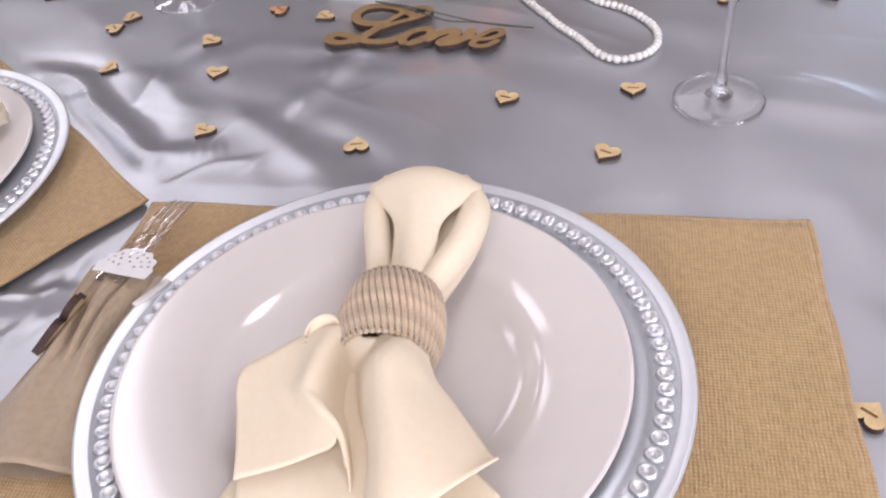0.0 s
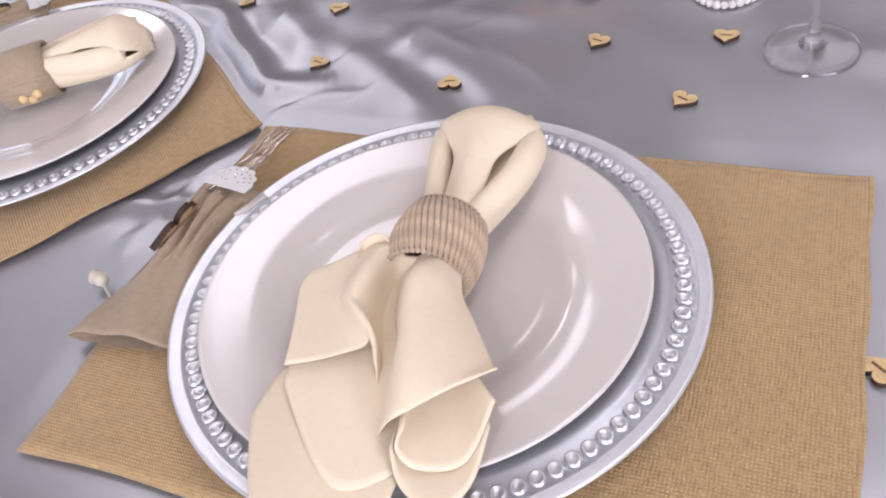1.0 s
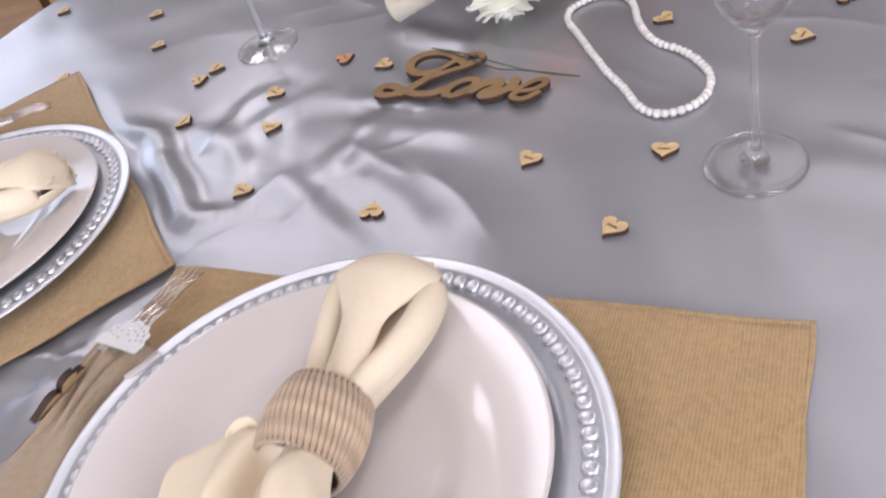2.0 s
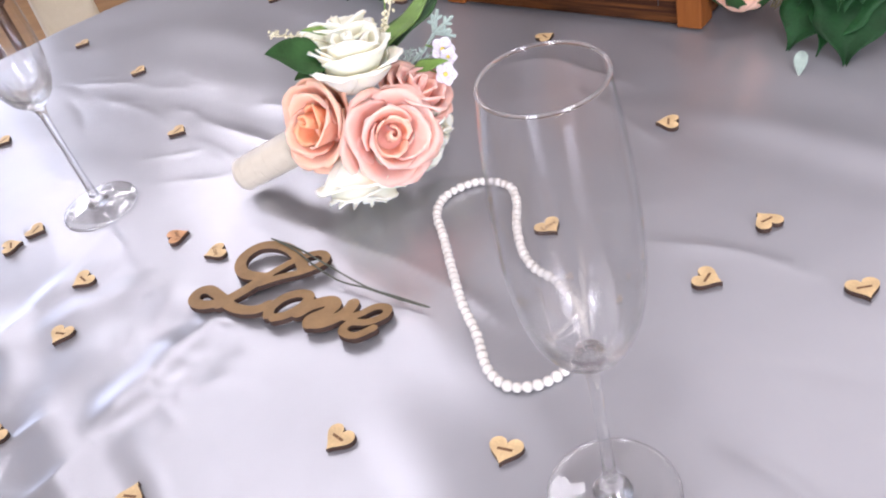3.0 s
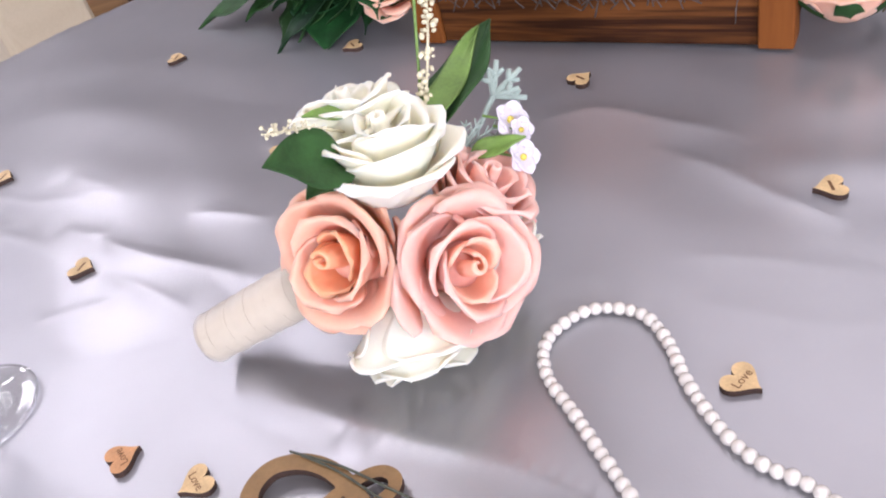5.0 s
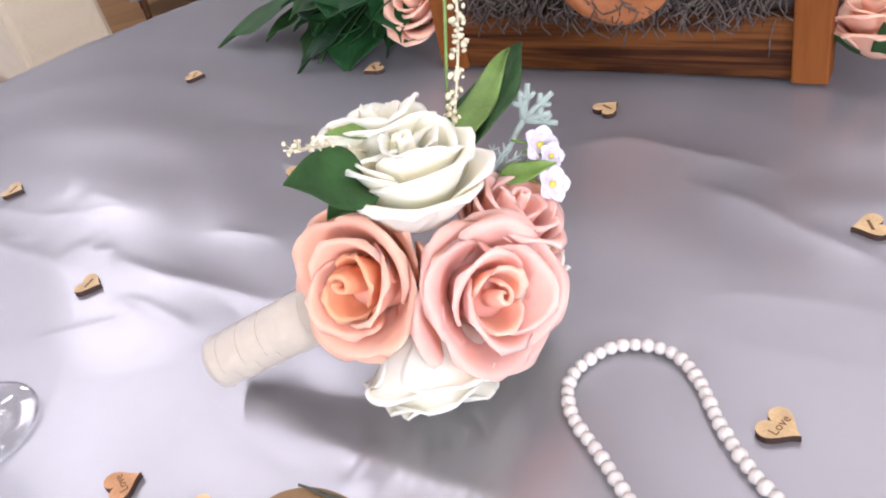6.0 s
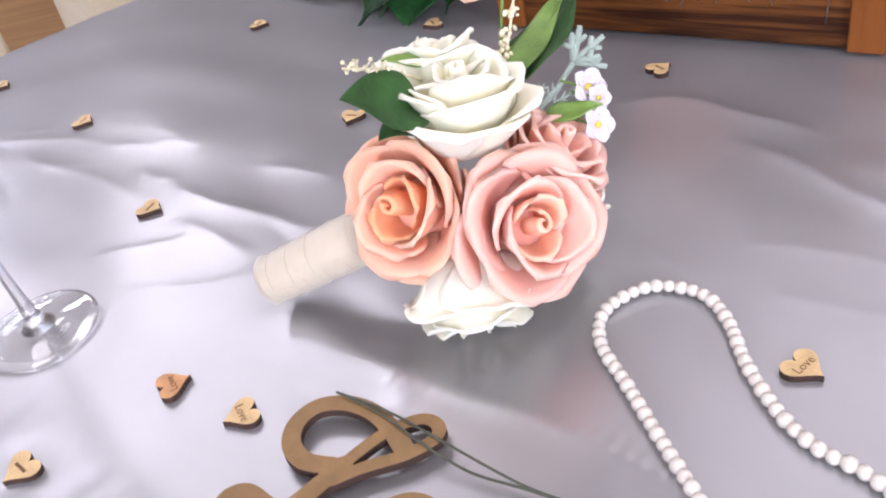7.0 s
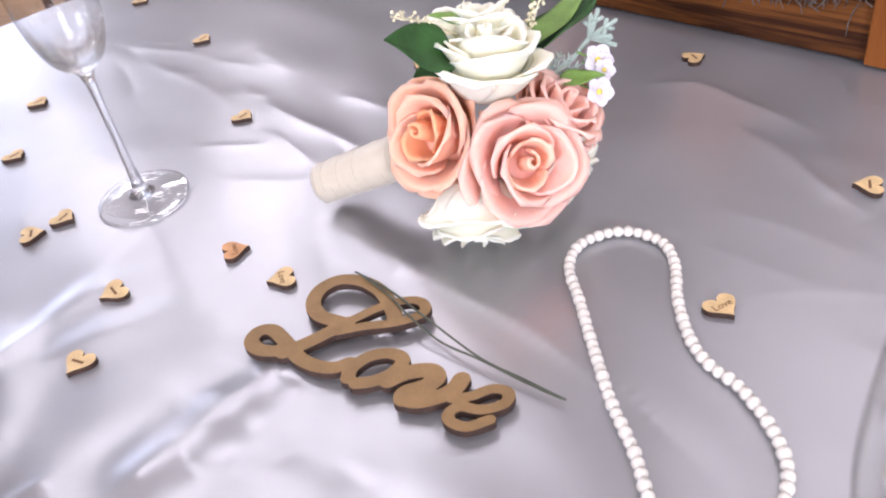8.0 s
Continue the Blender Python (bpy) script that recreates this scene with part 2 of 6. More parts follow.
SATIN = satin_mat()
BURLAP = weave_mat("burlap", (0.424, 0.289, 0.142), (0.285, 0.184, 0.0846), 0.0021, 0.8)
LINEN = weave_mat("tan_linen", (0.333, 0.255, 0.173), (0.263, 0.195, 0.125), 0.0009, 0.4)
IVORY = shine_through(weave_mat("ivory_cotton", (0.805, 0.700, 0.530), (0.775, 0.655, 0.475), 0.0008, 0.15, 0.85, 0.1), 0.22)
JUTE = mat("jute_cord", (0.5, 0.372, 0.245), 0.85, noise_scale=120, noise_amt=0.35, bump=0.8, bump_scale=900, sheen=0.3)
CHROME = mat("silver_beads", (0.642, 0.652, 0.671), 0.38, metal=0.85, noise_scale=60, noise_amt=0.08)
SILVER = mat("silver_lacquer", (0.378, 0.391, 0.411), 0.36, metal=0.6, noise_scale=40, noise_amt=0.07, bump=0.05, bump_scale=700, rough_var=0.06)
SILVER_RIM = mat("silver_rim", (0.612, 0.622, 0.643), 0.32, metal=0.5, noise_scale=40, noise_amt=0.05)
PORCELAIN = mat("white_porcelain", (0.565, 0.525, 0.492), 0.10, spec=0.5, noise_scale=8, noise_amt=0.03, bump=0.02, bump_scale=60)
PLY = mat("laser_cut_ply", (0.567, 0.405, 0.203), 0.6, noise_scale=90, noise_amt=0.25, bump=0.2, bump_scale=500)
PLY_RED = mat("reddish_ply", (0.502, 0.259, 0.113), 0.6, noise_scale=90, noise_amt=0.25, bump=0.2, bump_scale=500)
BURNT = mat("burnt_edge", (0.0365, 0.0178, 0.0113), 0.8, noise_scale=300, noise_amt=0.4)
MDF = mat("brown_mdf", (0.208, 0.124, 0.0477), 0.62, noise_scale=70, noise_amt=0.18, bump=0.15, bump_scale=600)
PEARL = mat("pearl", (0.59, 0.565, 0.515), 0.26, spec=0.9, coat=1.0, noise_scale=30, noise_amt=0.04)
GLASS_FOOT = glass_mat("foot_glass", (1.0, 1.0, 1.0), 0.0, 0.3, 0.04)
GLASS_BOWL = glass_mat("bowl_glass", (1.0, 1.0, 1.0), 0.0, 0.55, 0.022, (0.112, 0.155))
GLASS_SOLID = glass_mat("solid_glass", (1.0, 1.0, 1.0), 0.0, 0.7, 0.13)
PLASTIC = glass_mat("clear_plastic", (0.97, 0.96, 0.96), 0.05, 0.4)
PINK = foam_mat("pink_foam_petal", (1.0, 0.515, 0.375), noise_amt=0.05, random_amt=0.03)
PINK_PALE = foam_mat("pale_pink_foam_petal", (1.0, 0.53, 0.44), noise_amt=0.05, random_amt=0.03)
PEACH_DARK = foam_mat("peach_bud", (1.0, 0.42, 0.235), noise_amt=0.05)
CREAM_PETAL = foam_mat("ivory_foam_petal", (1.0, 0.965, 0.75), 0.16, noise_amt=0.02, random_amt=0.01)
RIBBON = mat("ivory_ribbon", (0.47, 0.421, 0.332), 0.5, noise_scale=25, noise_amt=0.06, bump=0.10, bump_scale=250, sheen=0.3)
LEAF = mat("green_leaf", (0.0206, 0.0638, 0.0158), 0.62, spec=0.3, noise_scale=60, noise_amt=0.35, bump=0.3, bump_scale=300, random_amt=0.25)
LEAF_PALE = mat("pale_leaf", (0.138, 0.243, 0.0486), 0.5, noise_scale=60, noise_amt=0.3, random_amt=0.2)
LEAF_DARK = mat("dark_ivy", (0.00891, 0.047, 0.0122), 0.6, spec=0.25, noise_scale=50, noise_amt=0.5, bump=0.35, bump_scale=260, random_amt=0.35)
DUSTY = mat("dusty_miller", (0.267, 0.34, 0.292), 0.85, noise_scale=80, noise_amt=0.15, sheen=0.4)
SPRAY = mat("cream_spray", (0.648, 0.608, 0.421), 0.75, noise_scale=90, noise_amt=0.25)
BLOSSOM = mat("white_blossom", (0.646, 0.598, 0.646), 0.7, noise_scale=60, noise_amt=0.06, subsurface=0.3)
YELLOW = mat("yellow_eye", (0.608, 0.502, 0.081), 0.7, noise_scale=80, noise_amt=0.2)
WIRE = mat("green_wire", (0.0607, 0.0689, 0.0486), 0.5, noise_scale=200, noise_amt=0.3)
CRATE = grain_mat("stained_board", (0.130, 0.047, 0.012), (0.028, 0.010, 0.004), (4.0, 60, 90), 0.72, (0.38, 0.60), spec=0.12)
CRATE_POST = grain_mat("orange_stain", (0.20, 0.068, 0.015), (0.135, 0.042, 0.009), (60, 60, 6), 0.7, (0.3, 0.7), spec=0.12)
PLAQUE = grain_mat("plaque_stain", (0.34, 0.126, 0.0389), (0.259, 0.0851, 0.0243), (60, 60, 6), 0.6, (0.3, 0.7))
MOSS = mat("grey_moss", (0.0786, 0.0632, 0.0527), 0.9, noise_scale=100, noise_amt=0.3)
LACE = mat("white_lace", (0.616, 0.6, 0.585), 0.85, noise_scale=90, noise_amt=0.05)
INK = mat("engraving", (0.138, 0.0689, 0.0284), 0.8, noise_scale=200, noise_amt=0.3)
WALL = mat("wall_paint", (0.58, 0.56, 0.52), 0.85, noise_scale=1.5, noise_amt=0.05, bump=0.15, bump_scale=150)
# unseen north wall only: dark brown so that the far satin reflects less
WALL_DARKENER = mat("brown_darkening_wall", (0.0972, 0.077, 0.0648), 0.85, noise_scale=1.5, noise_amt=0.08, bump=0.15, bump_scale=150)
CEIL = mat("ceiling_paint", (0.62, 0.62, 0.61), 0.9, noise_scale=1.5, noise_amt=0.04, bump=0.2, bump_scale=90)
FLOORM = grain_mat("wood_floor", (0.365, 0.211, 0.0891), (0.227, 0.121, 0.0486), (1.0, 14, 14), 0.4, (0.3, 0.7))
COVER = weave_mat("chair_cover_cream", (0.664, 0.616, 0.47), (0.608, 0.559, 0.413), 0.0016, 0.2)
BLUECOVER = weave_mat("chair_cover_pale_blue", (0.502, 0.567, 0.632), (0.437, 0.51, 0.583), 0.0016, 0.2)
DARKCLOTH = mat("dark_brown_upholstery", (0.0729, 0.0486, 0.0405), 0.8, noise_scale=30, noise_amt=0.3, bump=0.4, bump_scale=400)
DARKWOOD = grain_mat("dark_wood", (0.13, 0.0648, 0.0324), (0.0567, 0.0284, 0.0162), (4, 40, 40))
PAINT = mat("white_frame_paint", (0.78, 0.78, 0.77), 0.4, noise_scale=12, noise_amt=0.04)
DIFFUSER = emit_mat("light_diffuser", (1.0, 0.97, 0.94), 5.0)
# glow of the wide fill panel, which is added and unseen
DIM_FILL_DIFFUSER = emit_mat("dim_fill_diffuser", (1.0, 0.97, 0.94), 0.6)

# ---------------------------------------------------------------- builders


def link_mesh(name, bm, material, parent=None, label="", smooth=True, mats=None):
    me = bpy.data.meshes.new(name)
    bm.normal_update()
    bm.to_mesh(me)
    bm.free()
    for f in me.polygons:
        f.use_smooth = smooth
    for mm in (mats or [material]):
        me.materials.append(mm)
    ob = new(name, me)
    if parent is not None:
        ob.parent = parent
    if label:
        ob["label"] = label
    return ob


def part(name, bm, material, parent, label="", smooth=True, mats=None):
    return link_mesh(name, bm, material, parent, label, smooth, mats)


def again(name, src, parent, m, label=""):
    """Another object on the mesh of src."""
    ob = new(name, src.data)
    ob.parent = parent
    ob.matrix_basis = m
    if label:
        ob["label"] = label
    return ob


def empty(name, m=None, **tags):
    ob = new(name)
    ob.empty_display_size = 0.02
    if m is not None:
        ob.matrix_world = m
    return tagged(ob, **tags)


def box_bm(sx, sy, sz, bevel=0.0, centre=(0, 0, 0), bm=None):
    bm = bm or bmesh.new()
    r = bmesh.ops.create_cube(bm, size=1, matrix=Matrix.Translation(centre) @ Matrix.Diagonal((sx, sy, sz, 1)))
    if bevel:
        edges = list({e for v in r["verts"] for e in v.link_edges})
        bmesh.ops.bevel(bm, geom=edges, offset=bevel, segments=2, affect='EDGES', profile=0.5)
    return bm


def lathe(profile, n=64, bm=None):
    """Turns (r, z) pairs round the z axis; r 0 closes the end."""
    bm = bm or bmesh.new()
    rings = []
    for r, z in profile:
        if r < 1e-6:
            rings.append([bm.verts.new((0, 0, z))])
        else:
            rings.append([bm.verts.new((r * math.cos(2 * math.pi * i / n), r * math.sin(2 * math.pi * i / n), z)) for i in range(n)])
    for a, b in zip(rings, rings[1:]):
        for i in range(n):
            j = (i + 1) % n
            if len(a) == 1 and len(b) == 1:
                continue
            if len(a) == 1:
                bm.faces.new((a[0], b[i], b[j]))
            elif len(b) == 1:
                bm.faces.new((a[i], b[0], a[j]))
            else:
                bm.faces.new((a[i], b[i], b[j], a[j]))
    bmesh.ops.recalc_face_normals(bm, faces=bm.faces)
    return bm


def smooth_line(points, n, closed=False):
    """Catmull-Rom through the points, n even steps."""
    p = np.array(points, float)
    k = len(p)
    out = []
    spans = k if closed else k - 1
    for i in range(spans):
        get = (lambda j: p[j % k]) if closed else (lambda j: p[min(max(j, 0), k - 1)])
        a, b, c, d = get(i - 1), get(i), get(i + 1), get(i + 2)
        for u in np.linspace(0, 1, 24, endpoint=False):
            out.append(0.5 * (2 * b + (c - a) * u + (2 * a - 5 * b + 4 * c - d) * u**2 + (3 * b - a - 3 * c + d) * u**3))
    if not closed:
        out.append(p[-1])
    out = np.array(out)
    loop = np.vstack([out, out[:1]]) if closed else out
    s = np.r_[0, np.cumsum(np.linalg.norm(np.diff(loop, axis=0), axis=1))]
    at = np.linspace(0, s[-1], n, endpoint=not closed)
    return np.stack([np.interp(at, s, loop[:, c]) for c in range(p.shape[1])], 1)


def tube(points, radius, n=8, bm=None, cap=True):
    """A round bar along points; radius may be a list."""
    bm = bm or bmesh.new()
    pts = [Vector(p) for p in points]
    rad = radius if hasattr(radius, "__len__") else [radius] * len(pts)
    up = Vector((0.13, 0.21, 1)).normalized()
    rings = []
    for i, p in enumerate(pts):
        d = (pts[min(i + 1, len(pts) - 1)] - pts[max(i - 1, 0)]).normalized()
        a = d.cross(up)
        if a.length < 1e-4:
            a = d.cross(Vector((1, 0, 0)))
        a.normalize()
        b = a.cross(d)
        rings.append([bm.verts.new(p + rad[i] * (math.cos(2 * math.pi * k / n) * a + math.sin(2 * math.pi * k / n) * b)) for k in range(n)])
    for a, b in zip(rings, rings[1:]):
        for k in range(n):
            bm.faces.new((a[k], a[(k + 1) % n], b[(k + 1) % n], b[k]))
    if cap:
        bm.faces.new(rings[0][::-1])
        bm.faces.new(rings[-1])
    return bm


def sheet(fn, nu, nv, bm=None, thick=0.0):
    """A grid of fn(u, v), u and v from 0 to 1; with a thickness it becomes a closed pad."""
    bm = bm or bmesh.new()
    pts = [[Vector(fn(i / nu, j / nv)) for j in range(nv + 1)] for i in range(nu + 1)]
    g = [[bm.verts.new(p) for p in row] for row in pts]
    faces = [bm.faces.new((g[i][j], g[i + 1][j], g[i + 1][j + 1], g[i][j + 1])) for i in range(nu) for j in range(nv)]
    if thick:
        h = [[None] * (nv + 1) for _ in range(nu + 1)]
        for i in range(nu + 1):
            for j in range(nv + 1):
                a = pts[min(i + 1, nu)][j] - pts[max(i - 1, 0)][j]
                b = pts[i][min(j + 1, nv)] - pts[i][max(j - 1, 0)]
                nrm = a.cross(b)
                nrm = nrm.normalized() if nrm.length > 1e-12 else Vector((0, 0, 1))
                h[i][j] = bm.verts.new(pts[i][j] - nrm * thick)
        for i in range(nu):
            for j in range(nv):
                bm.faces.new((h[i][j], h[i][j + 1], h[i + 1][j + 1], h[i + 1][j]))
        for i in range(nu):
            bm.faces.new((g[i][0], h[i][0], h[i + 1][0], g[i + 1][0]))
            bm.faces.new((g[i + 1][nv], h[i + 1][nv], h[i][nv], g[i][nv]))
        for j in range(nv):
            bm.faces.new((g[0][j + 1], h[0][j + 1], h[0][j], g[0][j]))
            bm.faces.new((g[nu][j], h[nu][j], h[nu][j + 1], g[nu][j + 1]))
    return bm


def outline_plate(loops, height, bevel=0.0):
    """A flat plate cut to closed outlines (holes by even-odd), top in material 0, cut edges in material 1."""
    cu = bpy.data.curves.new("cut", 'CURVE')
    cu.dimensions, cu.fill_mode, cu.extrude = '2D', 'BOTH', height / 2
    for lp in loops:
        sp = cu.splines.new('POLY')
        sp.points.add(len(lp) - 1)
        for q, (x, y) in zip(sp.points, lp):
            q.co = (x, y, 0, 1)
        sp.use_cyclic_u = True
    tmp = bpy.data.objects.new("cut", cu)
    me = bpy.data.meshes.new_from_object(tmp)
    bm = bmesh.new()
    bm.from_mesh(me)
    bpy.data.objects.remove(tmp)
    bpy.data.curves.remove(cu)
    bpy.data.meshes.remove(me)
    for f in bm.faces:
        f.normal_update()
        f.material_index = 0 if abs(f.normal.z) > 0.5 else 1
    bmesh.ops.translate(bm, verts=bm.verts, vec=(0, 0, height / 2))
    return bm


def text_bm(word, size, depth):
    cu = bpy.data.curves.new("word", 'FONT')
    cu.body, cu.size, cu.extrude, cu.align_x, cu.align_y = word, size, depth, 'CENTER', 'CENTER'
    cu.resolution_u = 2
    tmp = bpy.data.objects.new("word", cu)
    me = bpy.data.meshes.new_from_object(tmp)
    bm = bmesh.new()
    bm.from_mesh(me)
    bpy.data.objects.remove(tmp)
    bpy.data.curves.remove(cu)
    bpy.data.meshes.remove(me)
    return bm


# ---------------------------------------------------------------- plan of the table
TABLE_C, TABLE_R = (0.215, 0.465), 0.84
U_MAT = Vector((0.916, -0.401))          # long side of the mat before the camera
MAT_L, MAT_W = 0.441, 0.305
MAT_A = Vector((-0.164, 0.280))
NB_A, NB_U = Vector((-0.166, 0.281)), Vector((-0.443, 0.8965))
NB_V = Vector((-0.8965, -0.443))
V_MAT = Vector((-0.401, -0.916))

# soft folds: points, height, half width
FOLDS_WEST = [
    ([(-0.087, 0.646), (-0.122, 0.554), (-0.154, 0.485), (-0.175, 0.414)], 0.0006, 0.006),
    ([(-0.290, 0.540), (-0.265, 0.525), (-0.232, 0.495), (-0.212, 0.439), (-0.189, 0.391), (-0.172, 0.350), (-0.144, 0.336), (-0.105, 0.333)], 0.0042, 0.012),
    ([(-0.128, 0.385), (-0.150, 0.44), (-0.19, 0.50)], 0.0036, 0.012),
    ([(-0.05, 0.484), (0.017, 0.439), (0.05, 0.42)], 0.0022, 0.012),
    ([(-0.05, 0.425), (-0.021, 0.419), (0.035, 0.389), (0.08, 0.36)], 0.003, 0.012),
    ([(-0.174, 0.434), (-0.134, 0.511), (-0.086, 0.524)], 0.0028, 0.012),
    ([(-0.11, 0.40), (-0.073, 0.337), (-0.033, 0.262)], 0.0030, 0.012),
]
FOLDS_MIDDLE = [
    ([(-0.04, 0.36), (0.0, 0.31), (0.03, 0.25)], 0.003, 0.012),
    ([(-0.159, 0.437), (-0.112, 0.476), (-0.047, 0.501)], 0.003, 0.013),
    ([(0.27, 0.255), (0.327, 0.21), (0.40, 0.15)], 0.003, 0.016),
]
FOLDS_FAR = [
    ([(-0.06, 0.35), (0.0, 0.428), (0.031, 0.447)], 0.003, 0.014),
    ([(0.02, 0.598), (0.043, 0.552), (0.085, 0.51)], 0.0025, 0.013),
    ([(0.30, 0.64), (0.42, 0.56), (0.55, 0.42)], 0.0012, 0.02),
    ([(-0.30, 0.24), (-0.25, 0.21), (-0.19, 0.20)], 0.0035, 0.009),
    ([(-0.27, 0.16), (-0.24, 0.19), (-0.2, 0.25)], 0.002, 0.008),
]
# crisp creases: points, height, half width towards the crate and towards the near edge
CREASES_FAR = [
    ([(-0.086, 0.786), (-0.064, 0.753), (-0.039, 0.727), (-0.007, 0.701), (0.026, 0.671), (0.050, 0.655)], 0.0017, 0.022, 0.018),
    ([(-0.269, 0.916), (-0.210, 0.893), (-0.167, 0.875), (-0.136, 0.851), (-0.109, 0.839), (-0.079, 0.822)], 0.0013, 0.020, 0.018),
    ([(-0.216, 0.868), (-0.157, 0.818), (-0.131, 0.794), (-0.106, 0.763), (-0.092, 0.745)], 0.0014, 0.022, 0.020),
    ([(-0.069, 0.717), (-0.047, 0.699), (-0.022, 0.670), (-0.005, 0.650)], 0.0012, 0.016, 0.014),
    ([(-0.118, 0.694), (-0.078, 0.690), (-0.046, 0.691)], 0.0008, 0.014, 0.014),
    ([(-0.012, 0.766), (0.017, 0.748), (0.048, 0.721)], 0.0010, 0.018, 0.014),
    ([(0.235, 0.738), (0.282, 0.727), (0.309, 0.695), (0.337, 0.662), (0.352, 0.640)], 0.0038, 0.024, 0.030),
    ([(0.292, 0.668), (0.318, 0.625), (0.333, 0.585), (0.352, 0.545)], 0.0030, 0.022, 0.030),
]
CREASES_NEAR = [
    # real crease at both ends; between, the bouquet's shadow edge shaped as one
    ([(0.034, 0.576), (0.068, 0.533), (0.113, 0.495), (0.146, 0.467), (0.173, 0.437), (0.198, 0.407), (0.222, 0.373), (0.240, 0.345)], 0.0022, 0.022, 0.022),
    ([(-0.026, 0.460), (0.009, 0.434), (0.043, 0.420)], -0.0018, 0.016, 0.018),
    ([(-0.036, 0.398), (-0.006, 0.361), (0.020, 0.328)], 0.0014, 0.016, 0.016),
    ([(-0.020, 0.374), (0.011, 0.378), (0.042, 0.386)], 0.0009, 0.014, 0.014),
    ([(0.310, 0.275), (0.343, 0.235), (0.358, 0.195)], 0.0016, 0.018, 0.018),
    ([(0.020, 0.346), (0.055, 0.290), (0.074, 0.230)], 0.0014, 0.014, 0.020),
    ([(-0.182, 0.430), (-0.162, 0.463), (-0.148, 0.495)], 0.0016, 0.012, 0.014),
    ([(-0.122, 0.349), (-0.104, 0.362), (-0.086, 0.375)], 0.0012, 0.010, 0.010),
    ([(-0.104, 0.294), (-0.072, 0.316), (-0.054, 0.345)], 0.0014, 0.012, 0.012),
    ([(-0.172, 0.293), (-0.143, 0.307), (-0.115, 0.314), (-0.073, 0.305)], 0.0016, 0.012, 0.012),
    ([(0.305, 0.443), (0.368, 0.413), (0.404, 0.375)], 0.0010, 0.018, 0.018),
]


# fine creases from folding: short, nearly straight lines that fan out over the cloth
CREASES_FINE = []
rnd = random.Random(77)
for i in range(34):
    left = i < 24
    cx, cy = (rnd.uniform(-0.26, 0.10), rnd.uniform(0.36, 0.92)) if left else (rnd.uniform(0.12, 0.46), rnd.uniform(0.28, 0.70))
    az, half = radians(rnd.gauss(-42, 20)), rnd.uniform(0.022, 0.060)
    bow = rnd.uniform(-0.006, 0.006)
    dx, dy = math.cos(az), math.sin(az)
    pts = [(cx - half * dx, cy - half * dy), (cx - bow * dy, cy + bow * dx), (cx + half * dx, cy + half * dy)]
    CREASES_FINE.append((pts, (1 if i % 3 else -1) * rnd.uniform(0.0003, 0.00065) * (1 if left else 0.6), rnd.uniform(0.006, 0.010), rnd.uniform(0.005, 0.008)))


def seg_ridge(X, Y, pts, h, w, sharp=0.0):
    """A fold along a line: a soft swell, or with sharp (a second half width) a crisp crease that is steep on one side."""
    line = smooth_line(pts, 40)
    out = np.zeros(X.shape)
    reach = 5 * max(w, sharp)
    near = np.flatnonzero((X.ravel() > line[:, 0].min() - reach) & (X.ravel() < line[:, 0].max() + reach) & (Y.ravel() > line[:, 1].min() - reach) & (Y.ravel() < line[:, 1].max() + reach))
    if not len(near):
        return out
    x, y = X.ravel()[near], Y.ravel()[near]
    best, along, side = np.full(x.shape, 1e9), np.zeros(x.shape), np.zeros(x.shape)
    for i, (px, py) in enumerate(line):
        tx, ty = line[min(i + 1, 39)] - line[max(i - 1, 0)]
        d = (x - px) ** 2 + (y - py) ** 2
        closer = d < best
        best = np.where(closer, d, best)
        along = np.where(closer, i / 39, along)
        side = np.where(closer, tx * (y - py) - ty * (x - px), side)
    d = np.sqrt(best)
    if sharp:
        z = h * np.clip(np.minimum(along, 1 - along) * 4, 0, 1) * np.exp(-d / np.where(side > 0, sharp, w))
    else:
        z = h * np.clip(np.minimum(along, 1 - along) * 5 + 0.05, 0, 1) * (np.exp(-(d / w) ** 2) - 0.25 * np.exp(-((d - 2.0 * w) / w) ** 2))
    out.ravel()[near] = z
    return out


def inside_mat(X, Y, a, u, v, grow):
    s, t = (X - a[0]) * u[0] + (Y - a[1]) * u[1], (X - a[0]) * v[0] + (Y - a[1]) * v[1]
    d = np.minimum(np.minimum(s, MAT_L - s), np.minimum(t, MAT_W - t))
    return np.clip(1 + d / grow, 0, 1)


